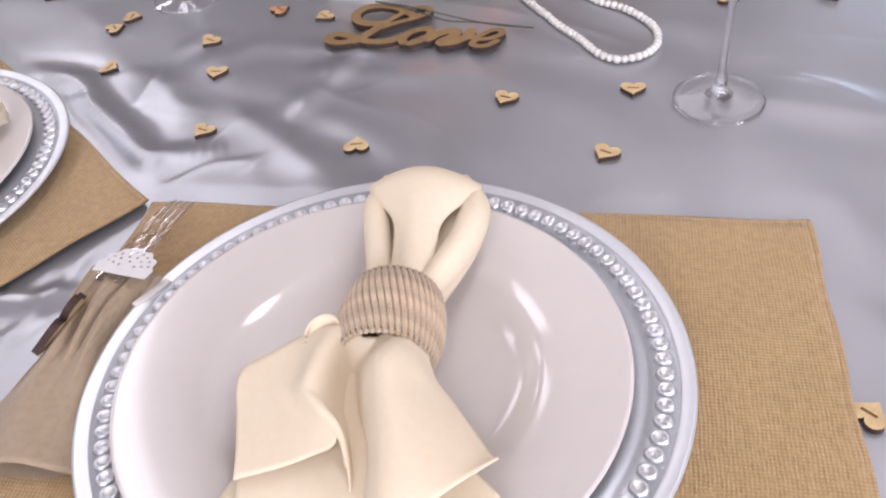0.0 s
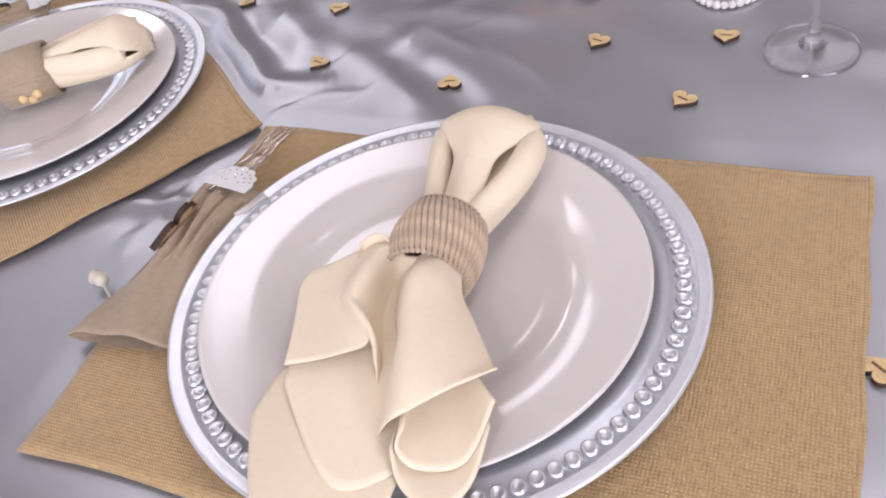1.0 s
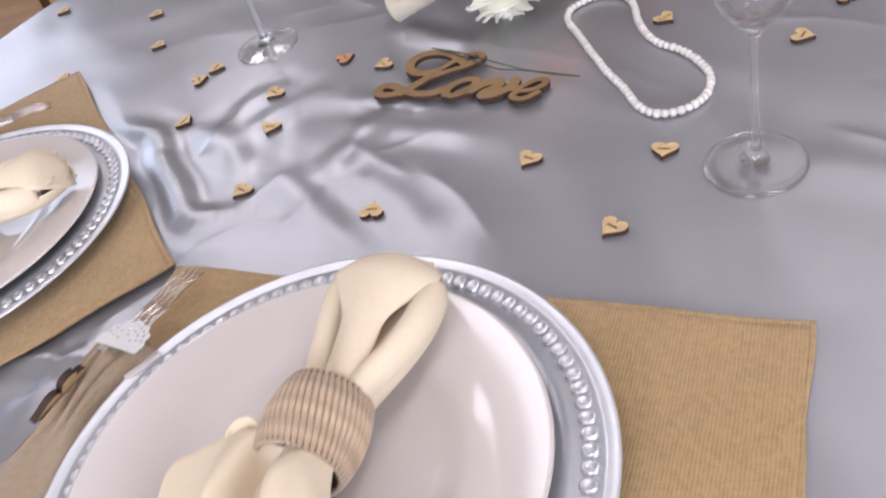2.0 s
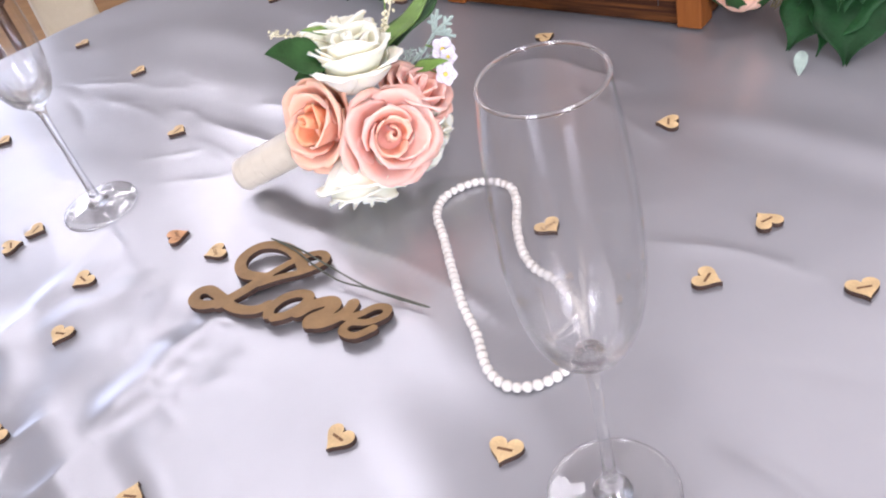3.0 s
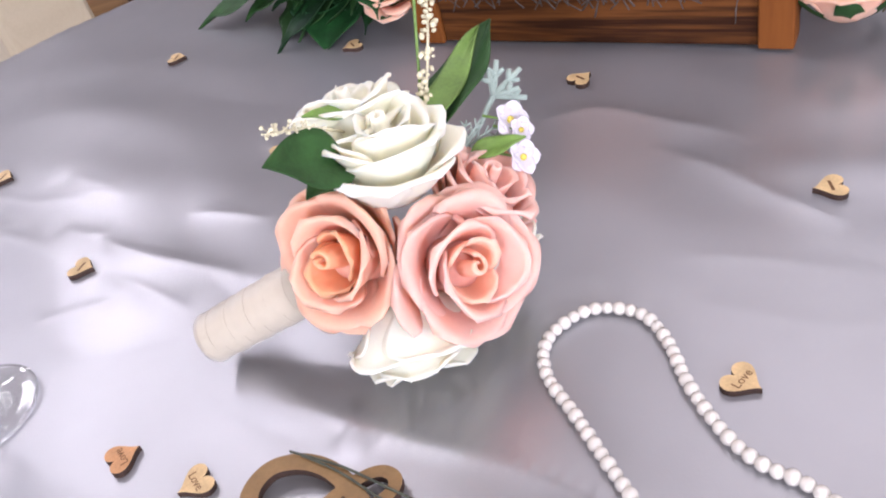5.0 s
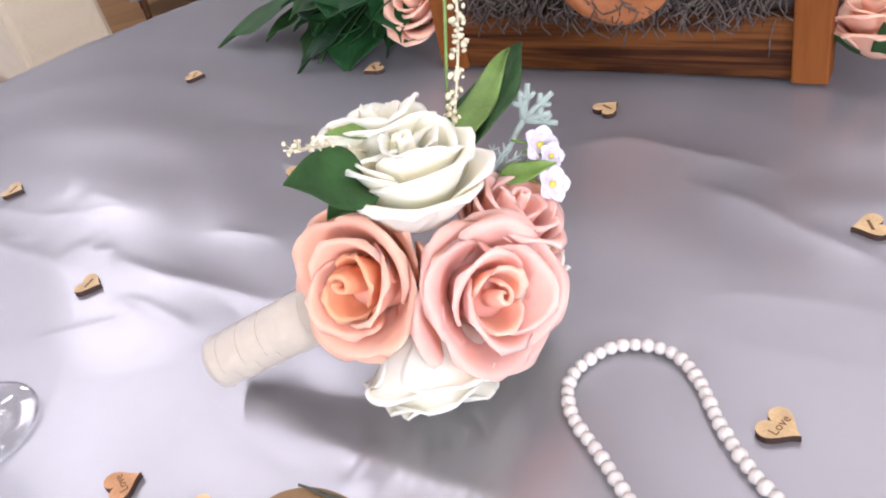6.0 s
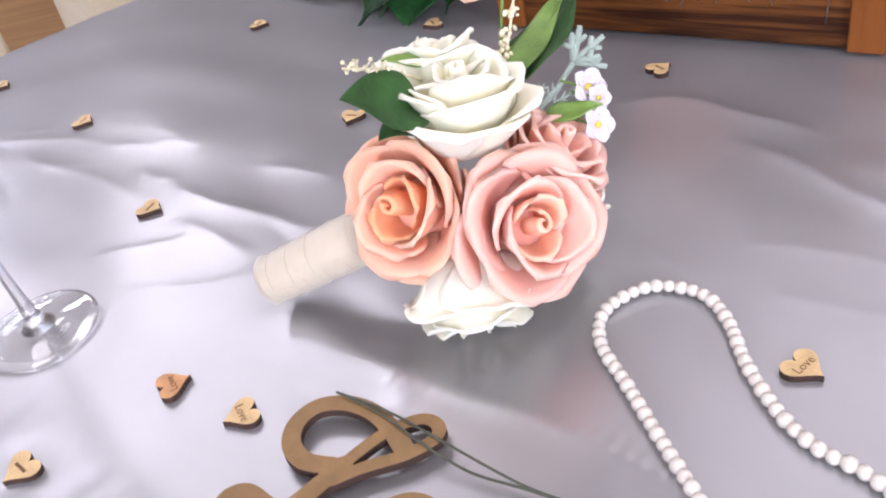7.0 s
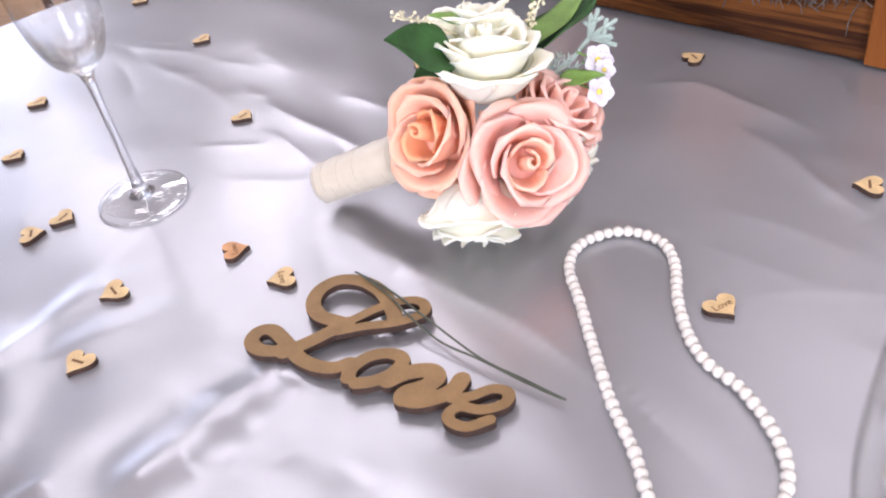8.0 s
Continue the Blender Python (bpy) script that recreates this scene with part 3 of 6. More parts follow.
def cloth_height(X, Y):
    X, Y = np.asarray(X, float), np.asarray(Y, float)
    z = np.zeros(X.shape)
    for pts, h, w in FOLDS_WEST[1:2] + FOLDS_FAR:
        z = z + seg_ridge(X, Y, pts, h, w)
    for pts, h, w in FOLDS_WEST[:1] + FOLDS_WEST[2:]:
        z = z + seg_ridge(X, Y, pts, 0.5 * h, 1.1 * w)
    for pts, h, w in FOLDS_MIDDLE:
        z = z + seg_ridge(X, Y, pts, 0.5 * h, 1.25 * w)
    for pts, h, far_w, near_w in CREASES_FAR + CREASES_NEAR:
        z = z + seg_ridge(X, Y, pts, 0.85 * h, 0.42 * near_w, 0.36 * far_w)
    for pts, h, far_w, near_w in CREASES_FINE:
        z = z + seg_ridge(X, Y, pts, h, near_w, far_w)
    # slow rumple of the cloth
    z = z + 0.00065 * (np.sin(17 * X + 9 * Y + 1.5 * np.sin(8 * Y)) + 0.7 * np.sin(-13 * X + 21 * Y + 2 * np.sin(7 * X)) + 0.5 * np.sin(31 * X + 5 * Y + 1.2))
    left = np.clip((0.02 - X) / 0.12, 0, 1) * np.clip((0.62 - Y) / 0.1, 0, 1) * np.clip((Y - 0.2) / 0.08, 0, 1)
    z = z + left * 0.0002 * (np.sin(75 * X + 22 * Y + 2.2 * np.sin(14 * Y + 9 * X)) + 0.8 * np.sin(48 * X - 30 * Y + 2 * np.sin(19 * X)))
    near = np.clip((0.34 - X) / 0.1, 0, 1) * np.clip((0.5 - Y) / 0.12, 0, 1) * np.clip((X + 0.12) / 0.1, 0, 1)
    z = z + near * 0.0006 * np.sin(62 * X + 24 * Y + 2.0 * np.sin(17 * Y))
    far = np.clip((Y - 0.55) / 0.15, 0, 1)
    z = z + far * 0.00022 * (np.sin(24 * X + 58 * Y + 2.5 * np.sin(11 * X)) + np.sin(66 * X + 40 * Y + 2 * np.sin(13 * X - 8 * Y)))
    flat = np.maximum(inside_mat(X, Y, MAT_A, U_MAT, V_MAT, 0.025), inside_mat(X, Y, NB_A, NB_U, NB_V, 0.018))
    return z * (1 - flat) - 0.0012 * flat


def cloth_z(x, y):
    return float(cloth_height(np.array([x]), np.array([y]))[0])


def build_table():
    table = empty("table", pose(TABLE_C[0], TABLE_C[1], -0.75), label="round banquet table under a grey satin cloth", category="table")
    R = TABLE_R - 0.012
    part("tabletop", lathe([(0, 0.715), (R - 0.01, 0.715), (R, 0.72), (R, 0.735), (R - 0.01, 0.738), (0, 0.738)], 96), DARKWOOD, table)
    part("pedestal", lathe([(0, 0.0), (0.3, 0.0), (0.3, 0.02), (0.06, 0.05), (0.05, 0.7), (0.16, 0.715), (0, 0.715)], 32), DARKWOOD, table)
    # cloth: one sheet, finely meshed, that falls over the table's rim
    def ticks(a, b, fine_a, fine_b):
        return np.r_[np.arange(a, fine_a, 0.008), np.arange(fine_a, fine_b, 0.0026), np.arange(fine_b, b, 0.008)]
    xs, ys = ticks(-0.92, 1.36, -0.36, 0.52), ticks(-0.68, 1.61, 0.18, 1.04)
    X, Y = np.meshgrid(xs, ys, indexing='ij')
    dx, dy = X - TABLE_C[0], Y - TABLE_C[1]
    rho, ang = np.hypot(dx, dy), np.arctan2(dy, dx)
    Z = cloth_height(X, Y)
    over = np.maximum(rho - TABLE_R, 0)
    bend = 0.012
    turn = np.minimum(over / bend, math.pi / 2)
    wave = 0.03 * np.clip((over - 0.03) / 0.25, 0, 1) * np.sin(ang * 22 + 1.5 * np.sin(ang * 5))
    out = np.where(over > 0, TABLE_R + bend * np.sin(turn) + wave, rho)
    down = np.where(over > 0, bend * (1 - np.cos(turn)) + np.maximum(over - bend * math.pi / 2, 0), 0)
    X2, Y2 = TABLE_C[0] + out * np.cos(ang), TABLE_C[1] + out * np.sin(ang)
    Z2 = np.where(over > 0, Z * np.clip(1 - over / 0.02, 0, 1) - down, Z)
    nx, ny = X.shape
    co = np.stack([X2, Y2, Z2], -1).reshape(-1, 3)
    idx = np.arange(nx * ny).reshape(nx, ny)
    quads = np.stack([idx[:-1, :-1], idx[1:, :-1], idx[1:, 1:], idx[:-1, 1:]], -1).reshape(-1, 4)
    me = bpy.data.meshes.new("tablecloth")
    me.from_pydata(co.tolist(), [], quads.tolist())
    me.polygons.foreach_set("use_smooth", [True] * len(me.polygons))
    me.materials.append(SATIN)
    ob = new("tablecloth", me)
    sol = ob.modifiers.new("thickness", 'SOLIDIFY')
    sol.thickness, sol.offset = 0.0008, -1
    tagged(ob, label="silver-grey satin tablecloth with soft wrinkles over a round table", category="tablecloth")


def build_room():
    x0, x1, y0, y1, z0, z1 = -3.0, 3.6, -3.4, 5.6, -0.75, 2.0
    t = 0.15
    fl = link_mesh("floor", box_bm(x1 - x0 + 2 * t, y1 - y0 + 2 * t, 0.1, 0, ((x0 + x1) / 2, (y0 + y1) / 2, z0 - 0.05)), FLOORM, smooth=False)
    tagged(fl, label="warm brown wooden floor", category="floor", kind="structure")
    ce = link_mesh("ceiling", box_bm(x1 - x0 + 2 * t, y1 - y0 + 2 * t, 0.1, 0, ((x0 + x1) / 2, (y0 + y1) / 2, z1 + 0.05)), CEIL, smooth=False)
    tagged(ce, label="plain white ceiling", category="ceiling", kind="structure")
    H, zc = z1 - z0, (z0 + z1) / 2
    # unseen wall, its dark colour set to dim the far cloth's reflection
    tagged(link_mesh("wall_north", box_bm(x1 - x0, t, H, 0, ((x0 + x1) / 2, y1 + t / 2, zc)), WALL_DARKENER, smooth=False), label="plain unseen wall, brown to darken the cloth's reflections", category="wall", kind="structure")
    # side walls with a window each
    for nm, window, cx, wy0, wy1, wz0, wz1 in (("wall_west", "window_1", x0 - t / 2, 2.4, 5.3, 0.25, 1.9), ("wall_east", "window_3", x1 + t / 2, 3.3, 4.5, 0.5, 1.7)):
        bm = bmesh.new()
        for sy, cy, sz, cz in ((wy0 - y0, (wy0 + y0) / 2, H, zc), (y1 - wy1, (y1 + wy1) / 2, H, zc), (wy1 - wy0, (wy0 + wy1) / 2, wz0 - z0, (wz0 + z0) / 2), (wy1 - wy0, (wy0 + wy1) / 2, z1 - wz1, (z1 + wz1) / 2)):
            box_bm(t, sy, sz, 0, (cx, cy, cz), bm)
        tagged(link_mesh(nm, bm, WALL, smooth=False), label="plain off-white wall with a window", category="wall", kind="structure")
        win = empty(window, pose(cx, (wy0 + wy1) / 2, wz0), label="unseen window with a white frame", category="window", kind="structure")
        w, h = wy1 - wy0, wz1 - wz0
        bm = bmesh.new()
        for sy, cy, sz, cz in ((w, 0, 0.05, 0.025), (w, 0, 0.05, h - 0.025), (0.05, -w / 2 + 0.025, h, h / 2), (0.05, w / 2 - 0.025, h, h / 2), (0.05, 0, h, h / 2)):
            box_bm(0.06, sy, sz, 0.004, (0, cy, cz), bm)
        part("window_frame", bm, PAINT, win, smooth=False)
    # south wall, unseen, with two windows added to carry the fill lamps
    spans, sz0, sz1 = ((-2.35, -1.15), (1.35, 2.55)), 0.2, 1.7
    bm = bmesh.new()
    for xa, xb in ((x0, spans[0][0]), (spans[0][1], spans[1][0]), (spans[1][1], x1)):
        box_bm(xb - xa, t, H, 0, ((xa + xb) / 2, y0 - t / 2, zc), bm)
    for xa, xb in spans:
        box_bm(xb - xa, t, sz0 - z0, 0, ((xa + xb) / 2, y0 - t / 2, (sz0 + z0) / 2), bm)
        box_bm(xb - xa, t, z1 - sz1, 0, ((xa + xb) / 2, y0 - t / 2, (z1 + sz1) / 2), bm)
    tagged(link_mesh("wall_south", bm, WALL, smooth=False), label="plain off-white wall with two added fill windows", category="wall", kind="structure")
    for window, (xa, xb) in zip(("fill_window_2", "fill_window_4"), spans):
        win = empty(window, pose((xa + xb) / 2, y0 - t / 2, sz0), label="unseen window with a white frame", category="window", kind="structure")
        w, h = xb - xa, sz1 - sz0
        bm = bmesh.new()
        for sx, cx, sz, cz in ((w, 0, 0.05, 0.025), (w, 0, 0.05, h - 0.025), (0.05, -w / 2 + 0.025, h, h / 2), (0.05, w / 2 - 0.025, h, h / 2), (0.05, 0, h, h / 2)):
            box_bm(sx, 0.06, sz, 0.004, (cx, 0, cz), bm)
        part("window_frame", bm, PAINT, win, smooth=False)

    def light_panel(px, py, w, d, glow, label):
        lamp = empty("ceiling_light", pose(px, py, z1), label=label, category="ceiling light", group="ceiling lights")
        bm = bmesh.new()
        for sx, sy, cx, cy in ((w + 0.06, 0.03, 0, d / 2 + 0.015), (w + 0.06, 0.03, 0, -d / 2 - 0.015), (0.03, d, w / 2 + 0.015, 0), (0.03, d, -w / 2 - 0.015, 0)):
            box_bm(sx, sy, 0.03, 0.003, (cx, cy, -0.015), bm)
        part("frame", bm, PAINT, lamp, smooth=False)
        part("diffuser", box_bm(w, d, 0.008, 0, (0, 0, -0.018)), glow, lamp, smooth=False)
    for px, py in PANELS:
        light_panel(px, py, 0.30, 0.61, DIFFUSER, "small bright rectangular ceiling light")
    # the wide panel is unseen, added to brighten the near cloth
    for px, py, w, d, power in SQUARES_AND_FILL:
        light_panel(px, py, w, d, DIFFUSER if w < 1 else DIM_FILL_DIFFUSER, "square ceiling light panel" if w < 1 else "unseen wide dim ceiling panel added as fill")


build_room()
build_table()

# ---------------------------------------------------------------- place settings


def build_mat(origin, u, z, label, shear=0.0):
    """A burlap mat: hemmed cloth with slightly wavering edges."""
    ang = math.atan2(u[1], u[0])
    ob = empty("placemat", pose(origin[0], origin[1], z, 0, 0, math.degrees(ang)), label=label, category="placemat", group="placemats")

    def top(s, t):
        wob = 0.0012 * math.sin(s * 19 + t * 5) * (1 if t in (0, 1) else 0.3)
        return (s * MAT_L + 0.001 * math.sin(t * 23) + shear * t, -t * MAT_W + wob, 0.0014 + 0.0003 * math.sin(s * 31 + t * 17))
    bm = sheet(top, 60, 40, None, 0.0014)
    bmesh.ops.recalc_face_normals(bm, faces=bm.faces)
    part("mat_cloth", bm, BURLAP, ob)
    # thicker woven edge on the four sides
    d = 0.0035
    for a, b, across in (((0, 0), (1, 0), 1), ((0, 1), (1, 1), -1), ((0, 0), (0, 1), 1), ((1, 0), (1, 1), -1)):
        def strip(s, t, a=a, b=b, across=across):
            u, v = a[0] + (b[0] - a[0]) * s, a[1] + (b[1] - a[1]) * s
            x, y, z = top(u, v)
            if a[1] == b[1]:
                y -= across * d * t
            else:
                x += across * d * t
            return (x, y, z + 0.0007 + 0.0003 * math.sin(math.pi * t))
        hem = sheet(strip, 60, 3, None, 0.0006)
        bmesh.ops.recalc_face_normals(hem, faces=hem.faces)
        part("edge", hem, BURLAP, ob)
    return ob


def build_charger(cx, cy, z, turn, label):
    ch = empty("charger_plate", pose(cx, cy, z, 0, 0, turn), label=label, category="charger plate", group="charger plates")
    prof = [(0, 0.004), (0.108, 0.004), (0.116, 0.006), (0.124, 0.0105), (0.134, 0.0130), (0.1415, 0.0138), (0.1425, 0.0130), (0.1562, 0.0138), (0.1572, 0.0148), (0.1585, 0.0142), (0.163, 0.0162), (0.1648, 0.0160), (0.1650, 0.0148), (0.163, 0.0136), (0.134, 0.010), (0.116, 0.003), (0.108, 0.0), (0, 0.0)]
    bm = lathe(prof, 128)
    for f in bm.faces:
        c = f.calc_center_median()
        f.material_index = 1 if math.hypot(c.x, c.y) > 0.157 else 0
    part("dish", bm, SILVER, ch, mats=[SILVER, SILVER_RIM])
    ch.scale = (0.979, 0.979, 1.0)
    n = 92
    first = None
    for i in range(n):
        a = 2 * math.pi * i / n
        m = pose(0.1495 * math.cos(a), 0.1495 * math.sin(a), 0.0132, 0, -4, math.degrees(a))
        if first is None:
            # one bead: an oval ring with a domed heart
            b = bmesh.new()
            k = 12
            rows = [(1.0, 0.0), (0.92, 0.0016), (0.76, 0.0023), (0.56, 0.0017), (0.40, 0.0006), (0.0, 0.0010)]
            rings = []
            for r, h in rows:
                if r == 0:
                    rings.append([b.verts.new((0, 0, h))])
                else:
                    rings.append([b.verts.new((0.0054 * r * math.cos(2 * math.pi * q / k), 0.0046 * r * math.sin(2 * math.pi * q / k), h)) for q in range(k)])
            for ra, rb in zip(rings, rings[1:]):
                for q in range(k):
                    if len(rb) == 1:
                        b.faces.new((ra[q], ra[(q + 1) % k], rb[0]))
                    else:
                        b.faces.new((ra[q], ra[(q + 1) % k], rb[(q + 1) % k], rb[q]))
            first = part("bead", b, CHROME, ch)
            first.matrix_basis = m
        else:
            again("bead", first, ch, m)
    return ch


def build_plate(cx, cy, z, label):
    prof = [(0, 0.006), (0.070, 0.006), (0.080, 0.0075), (0.0855, 0.0105), (0.092, 0.0132), (0.11, 0.0155), (0.1325, 0.0190), (0.1345, 0.0192), (0.1350, 0.0180), (0.132, 0.0160), (0.092, 0.0095), (0.080, 0.003), (0.076, 0.0), (0.072, 0.0), (0.070, 0.002), (0, 0.002)]
    ob = link_mesh("dinner_plate", lathe(prof, 128), PORCELAIN)
    ob.matrix_world = pose(cx, cy, z)
    return tagged(ob, label=label, category="plate", group="dinner plates")


MAIN_C, NB_C = (-0.0375, 0.0640), (-0.384, 0.374)
build_mat(MAT_A, U_MAT, 0.0004, "tan burlap placemat under a silver charger plate")
build_mat(NB_A + NB_U * MAT_L, -NB_U, 0.0030, "tan burlap placemat overlapping the next one at its corner", 0.026)
build_charger(*MAIN_C, 0.0020, 10, "silver charger plate with beaded rim on a burlap placemat")
build_charger(*NB_C, 0.0048, 40, "silver charger plate with beaded rim on a burlap placemat")
build_plate(MAIN_C[0] - 0.0055, MAIN_C[1] - 0.0015, 0.0062, "white porcelain dinner plate on a silver charger")
build_plate(NB_C[0] + 0.002, NB_C[1] - 0.002, 0.0090, "white porcelain dinner plate on a silver charger")
PLATE_Z = 0.0125

# ---------------------------------------------------------------- napkins


def loft(a, b, bulge, nu, nv, bm=None, thick=0.0011, sag=0.0):
    """A cloth between two edge lines, bowed up in the middle."""
    A, B = smooth_line(a, nu + 1), smooth_line(b, nu + 1)

    def fn(u, v):
        i = int(round(u * nu))
        p = A[i] * (1 - v) + B[i] * v
        p = p + np.array((0, 0, bulge * math.sin(math.pi * min(v * 1.0, 1.0)) - sag * v * v))
        return p
    return sheet(fn, nu, nv, bm, thick)


def napkin_ring(m, label, flowers=False):
    ring = empty("napkin_ring", m, label=label, category="napkin ring", group="napkin rings")
    # axis along y; barrel-shaped band with cord wound round it
    if not flowers:
        n, w = 46, 0.0385
        part("core", tube_ring(0.0205, w, 0.0024), DARKWOOD, ring)
        first = None
        for i in range(n):
            if first is None:
                pts = []
                for y in np.linspace(-1, 1, 13):
                    r = 0.0250 - 0.0034 * y * y
                    lean = 0.22 * y
                    pts.append((r * math.cos(lean), y * w / 2, r * math.sin(lean)))
                pts = [(0.0212, -w / 2 - 0.0008, pts[0][2])] + pts + [(0.0212, w / 2 + 0.0008, pts[-1][2])]
                first = part("cord", tube(pts, 0.00165, 7), JUTE, ring)
            else:
                again("cord", first, ring, pose(0, 0, 0, 0, 360 * i / n, 0))
    else:
        part("band", tube_ring(0.0225, 0.046, 0.0015), LINEN, ring, "tan burlap band")
        for k, (a, y) in enumerate(((-0.35, -0.006), (-0.30, 0.006), (-0.5, 0.000))):
            b = bmesh.new()
            bmesh.ops.create_icosphere(b, subdivisions=2, radius=0.0042, matrix=Matrix.Translation((0.025 * math.cos(a), y, 0.025 * math.sin(a))) @ Matrix.Diagonal((0.7, 1, 1, 1)))
            part("bead", b, PLY, ring, "small tan wooden bead")
    return ring


def tube_ring(r, width, thick):
    prof = [(r, -width / 2), (r + thick * 1.0, -width / 2), (r + thick * 1.3, 0), (r + thick, width / 2), (r, width / 2), (r - 0.0002, 0), (r, -width / 2)]
    bm = lathe(prof, 48)
    bmesh.ops.rotate(bm, verts=bm.verts, cent=(0, 0, 0), matrix=Matrix.Rotation(radians(90), 3, 'X'))
    return bm


def napkin_head(bm, length=0.132, half=0.036, lean=0.007, lift=0.003):
    """The loop above the ring: an open scooped fold with rolled sides and a tongue laid into it. y runs from the ring to the tip."""
    def width(v):
        w = 0.016 + (half - 0.016) * math.sin(min(1, v * 1.35) * math.pi / 2) ** 1.3
        return w * math.sqrt(max(0.02, 1 - max(0.0, (v - 0.62) / 0.385) ** 2.3))

    def outer(u, v):
        a = (u - 0.5) * math.radians(252 - 20 * math.sin(math.pi * v) - 100 * max(0.0, (v - 0.62) / 0.38) ** 1.2)
        w = width(v)
        h = 0.017 - 0.004 * v
        return (w * math.sin(a) + lean * math.sin(math.pi * v), 0.010 + v * (length - 0.010), -h * math.cos(a) + lift * v + 0.002 * max(0, v - 0.8) * 5)

    def tongue(u, v):
        s = u - 0.5
        w = 0.0105 + 0.0050 * v
        full = min(1.0, max(0.0, (v - 0.42) / 0.42))
        full = full * full * (3 - 2 * full)
        w = w + (width(v) * 1.03 + 0.0008 - w) * full
        z = 0.014 + 0.010 * math.sin(v * math.pi * 0.60) - 0.026 * s * s * (1 + full) - 0.024 * max(0, (v - 0.72) / 0.28) ** 2
        return (s * 2 * w + (0.004 + 0.002 * math.sin(v * 5)) * (1 - full) + lean * math.sin(math.pi * v) * full, 0.008 + v * (length - 0.007), z + lift * v)

    def side(sign):
        def fn(u, v):
            # rolled hem along each side, hollow towards the tongue
            a = math.radians(-60 + 280 * u)
            w = width(v * 0.80)
            r = 0.0058 + 0.0040 * math.sin(math.pi * v * 0.62) + 0.0005 * math.sin(9 * v) - 0.0035 * v ** 5
            return (sign * (w - r * 0.75 + r * math.cos(a) * 0.95) + lean * math.sin(math.pi * v * 0.8), 0.012 + v * (length * 0.80 - 0.012), 0.006 + r * math.sin(a) * 1.15 - 0.004 * v ** 3 + lift * v)
        return fn
    # extra sheet under the tongue, added so the side openings look less dark
    def opening_fill(u, v):
        s = 2 * u - 1
        return (s * width(v * 0.88) * 0.92 + lean * math.sin(math.pi * v * 0.88), 0.012 + v * length * 0.82, 0.0045 + 0.003 * abs(s) + lift * v)
    sheet(opening_fill, 10, 14, bm, 0.0010)
    sheet(outer, 44, 30, bm, 0.0013)
    sheet(tongue, 18, 30, bm, 0.0013)
    for sg in (-1, 1):
        sheet(side(sg), 14, 26, bm, 0.0010)
    return bm


def rows_sheet(rows, nu, nv, bm, thick=0.0012):
    """A cloth through rows of control points given in millimetres, smooth both ways."""
    R = [smooth_line(np.array(r, float) * 0.001, nu + 1) for r in rows]
    cols = [smooth_line([r[i] for r in R], nv + 1) for i in range(nu + 1)]

    def fn(u, v):
        return cols[int(round(u * nu))][int(round(v * nv))]
    return sheet(fn, nu, nv, bm, thick)


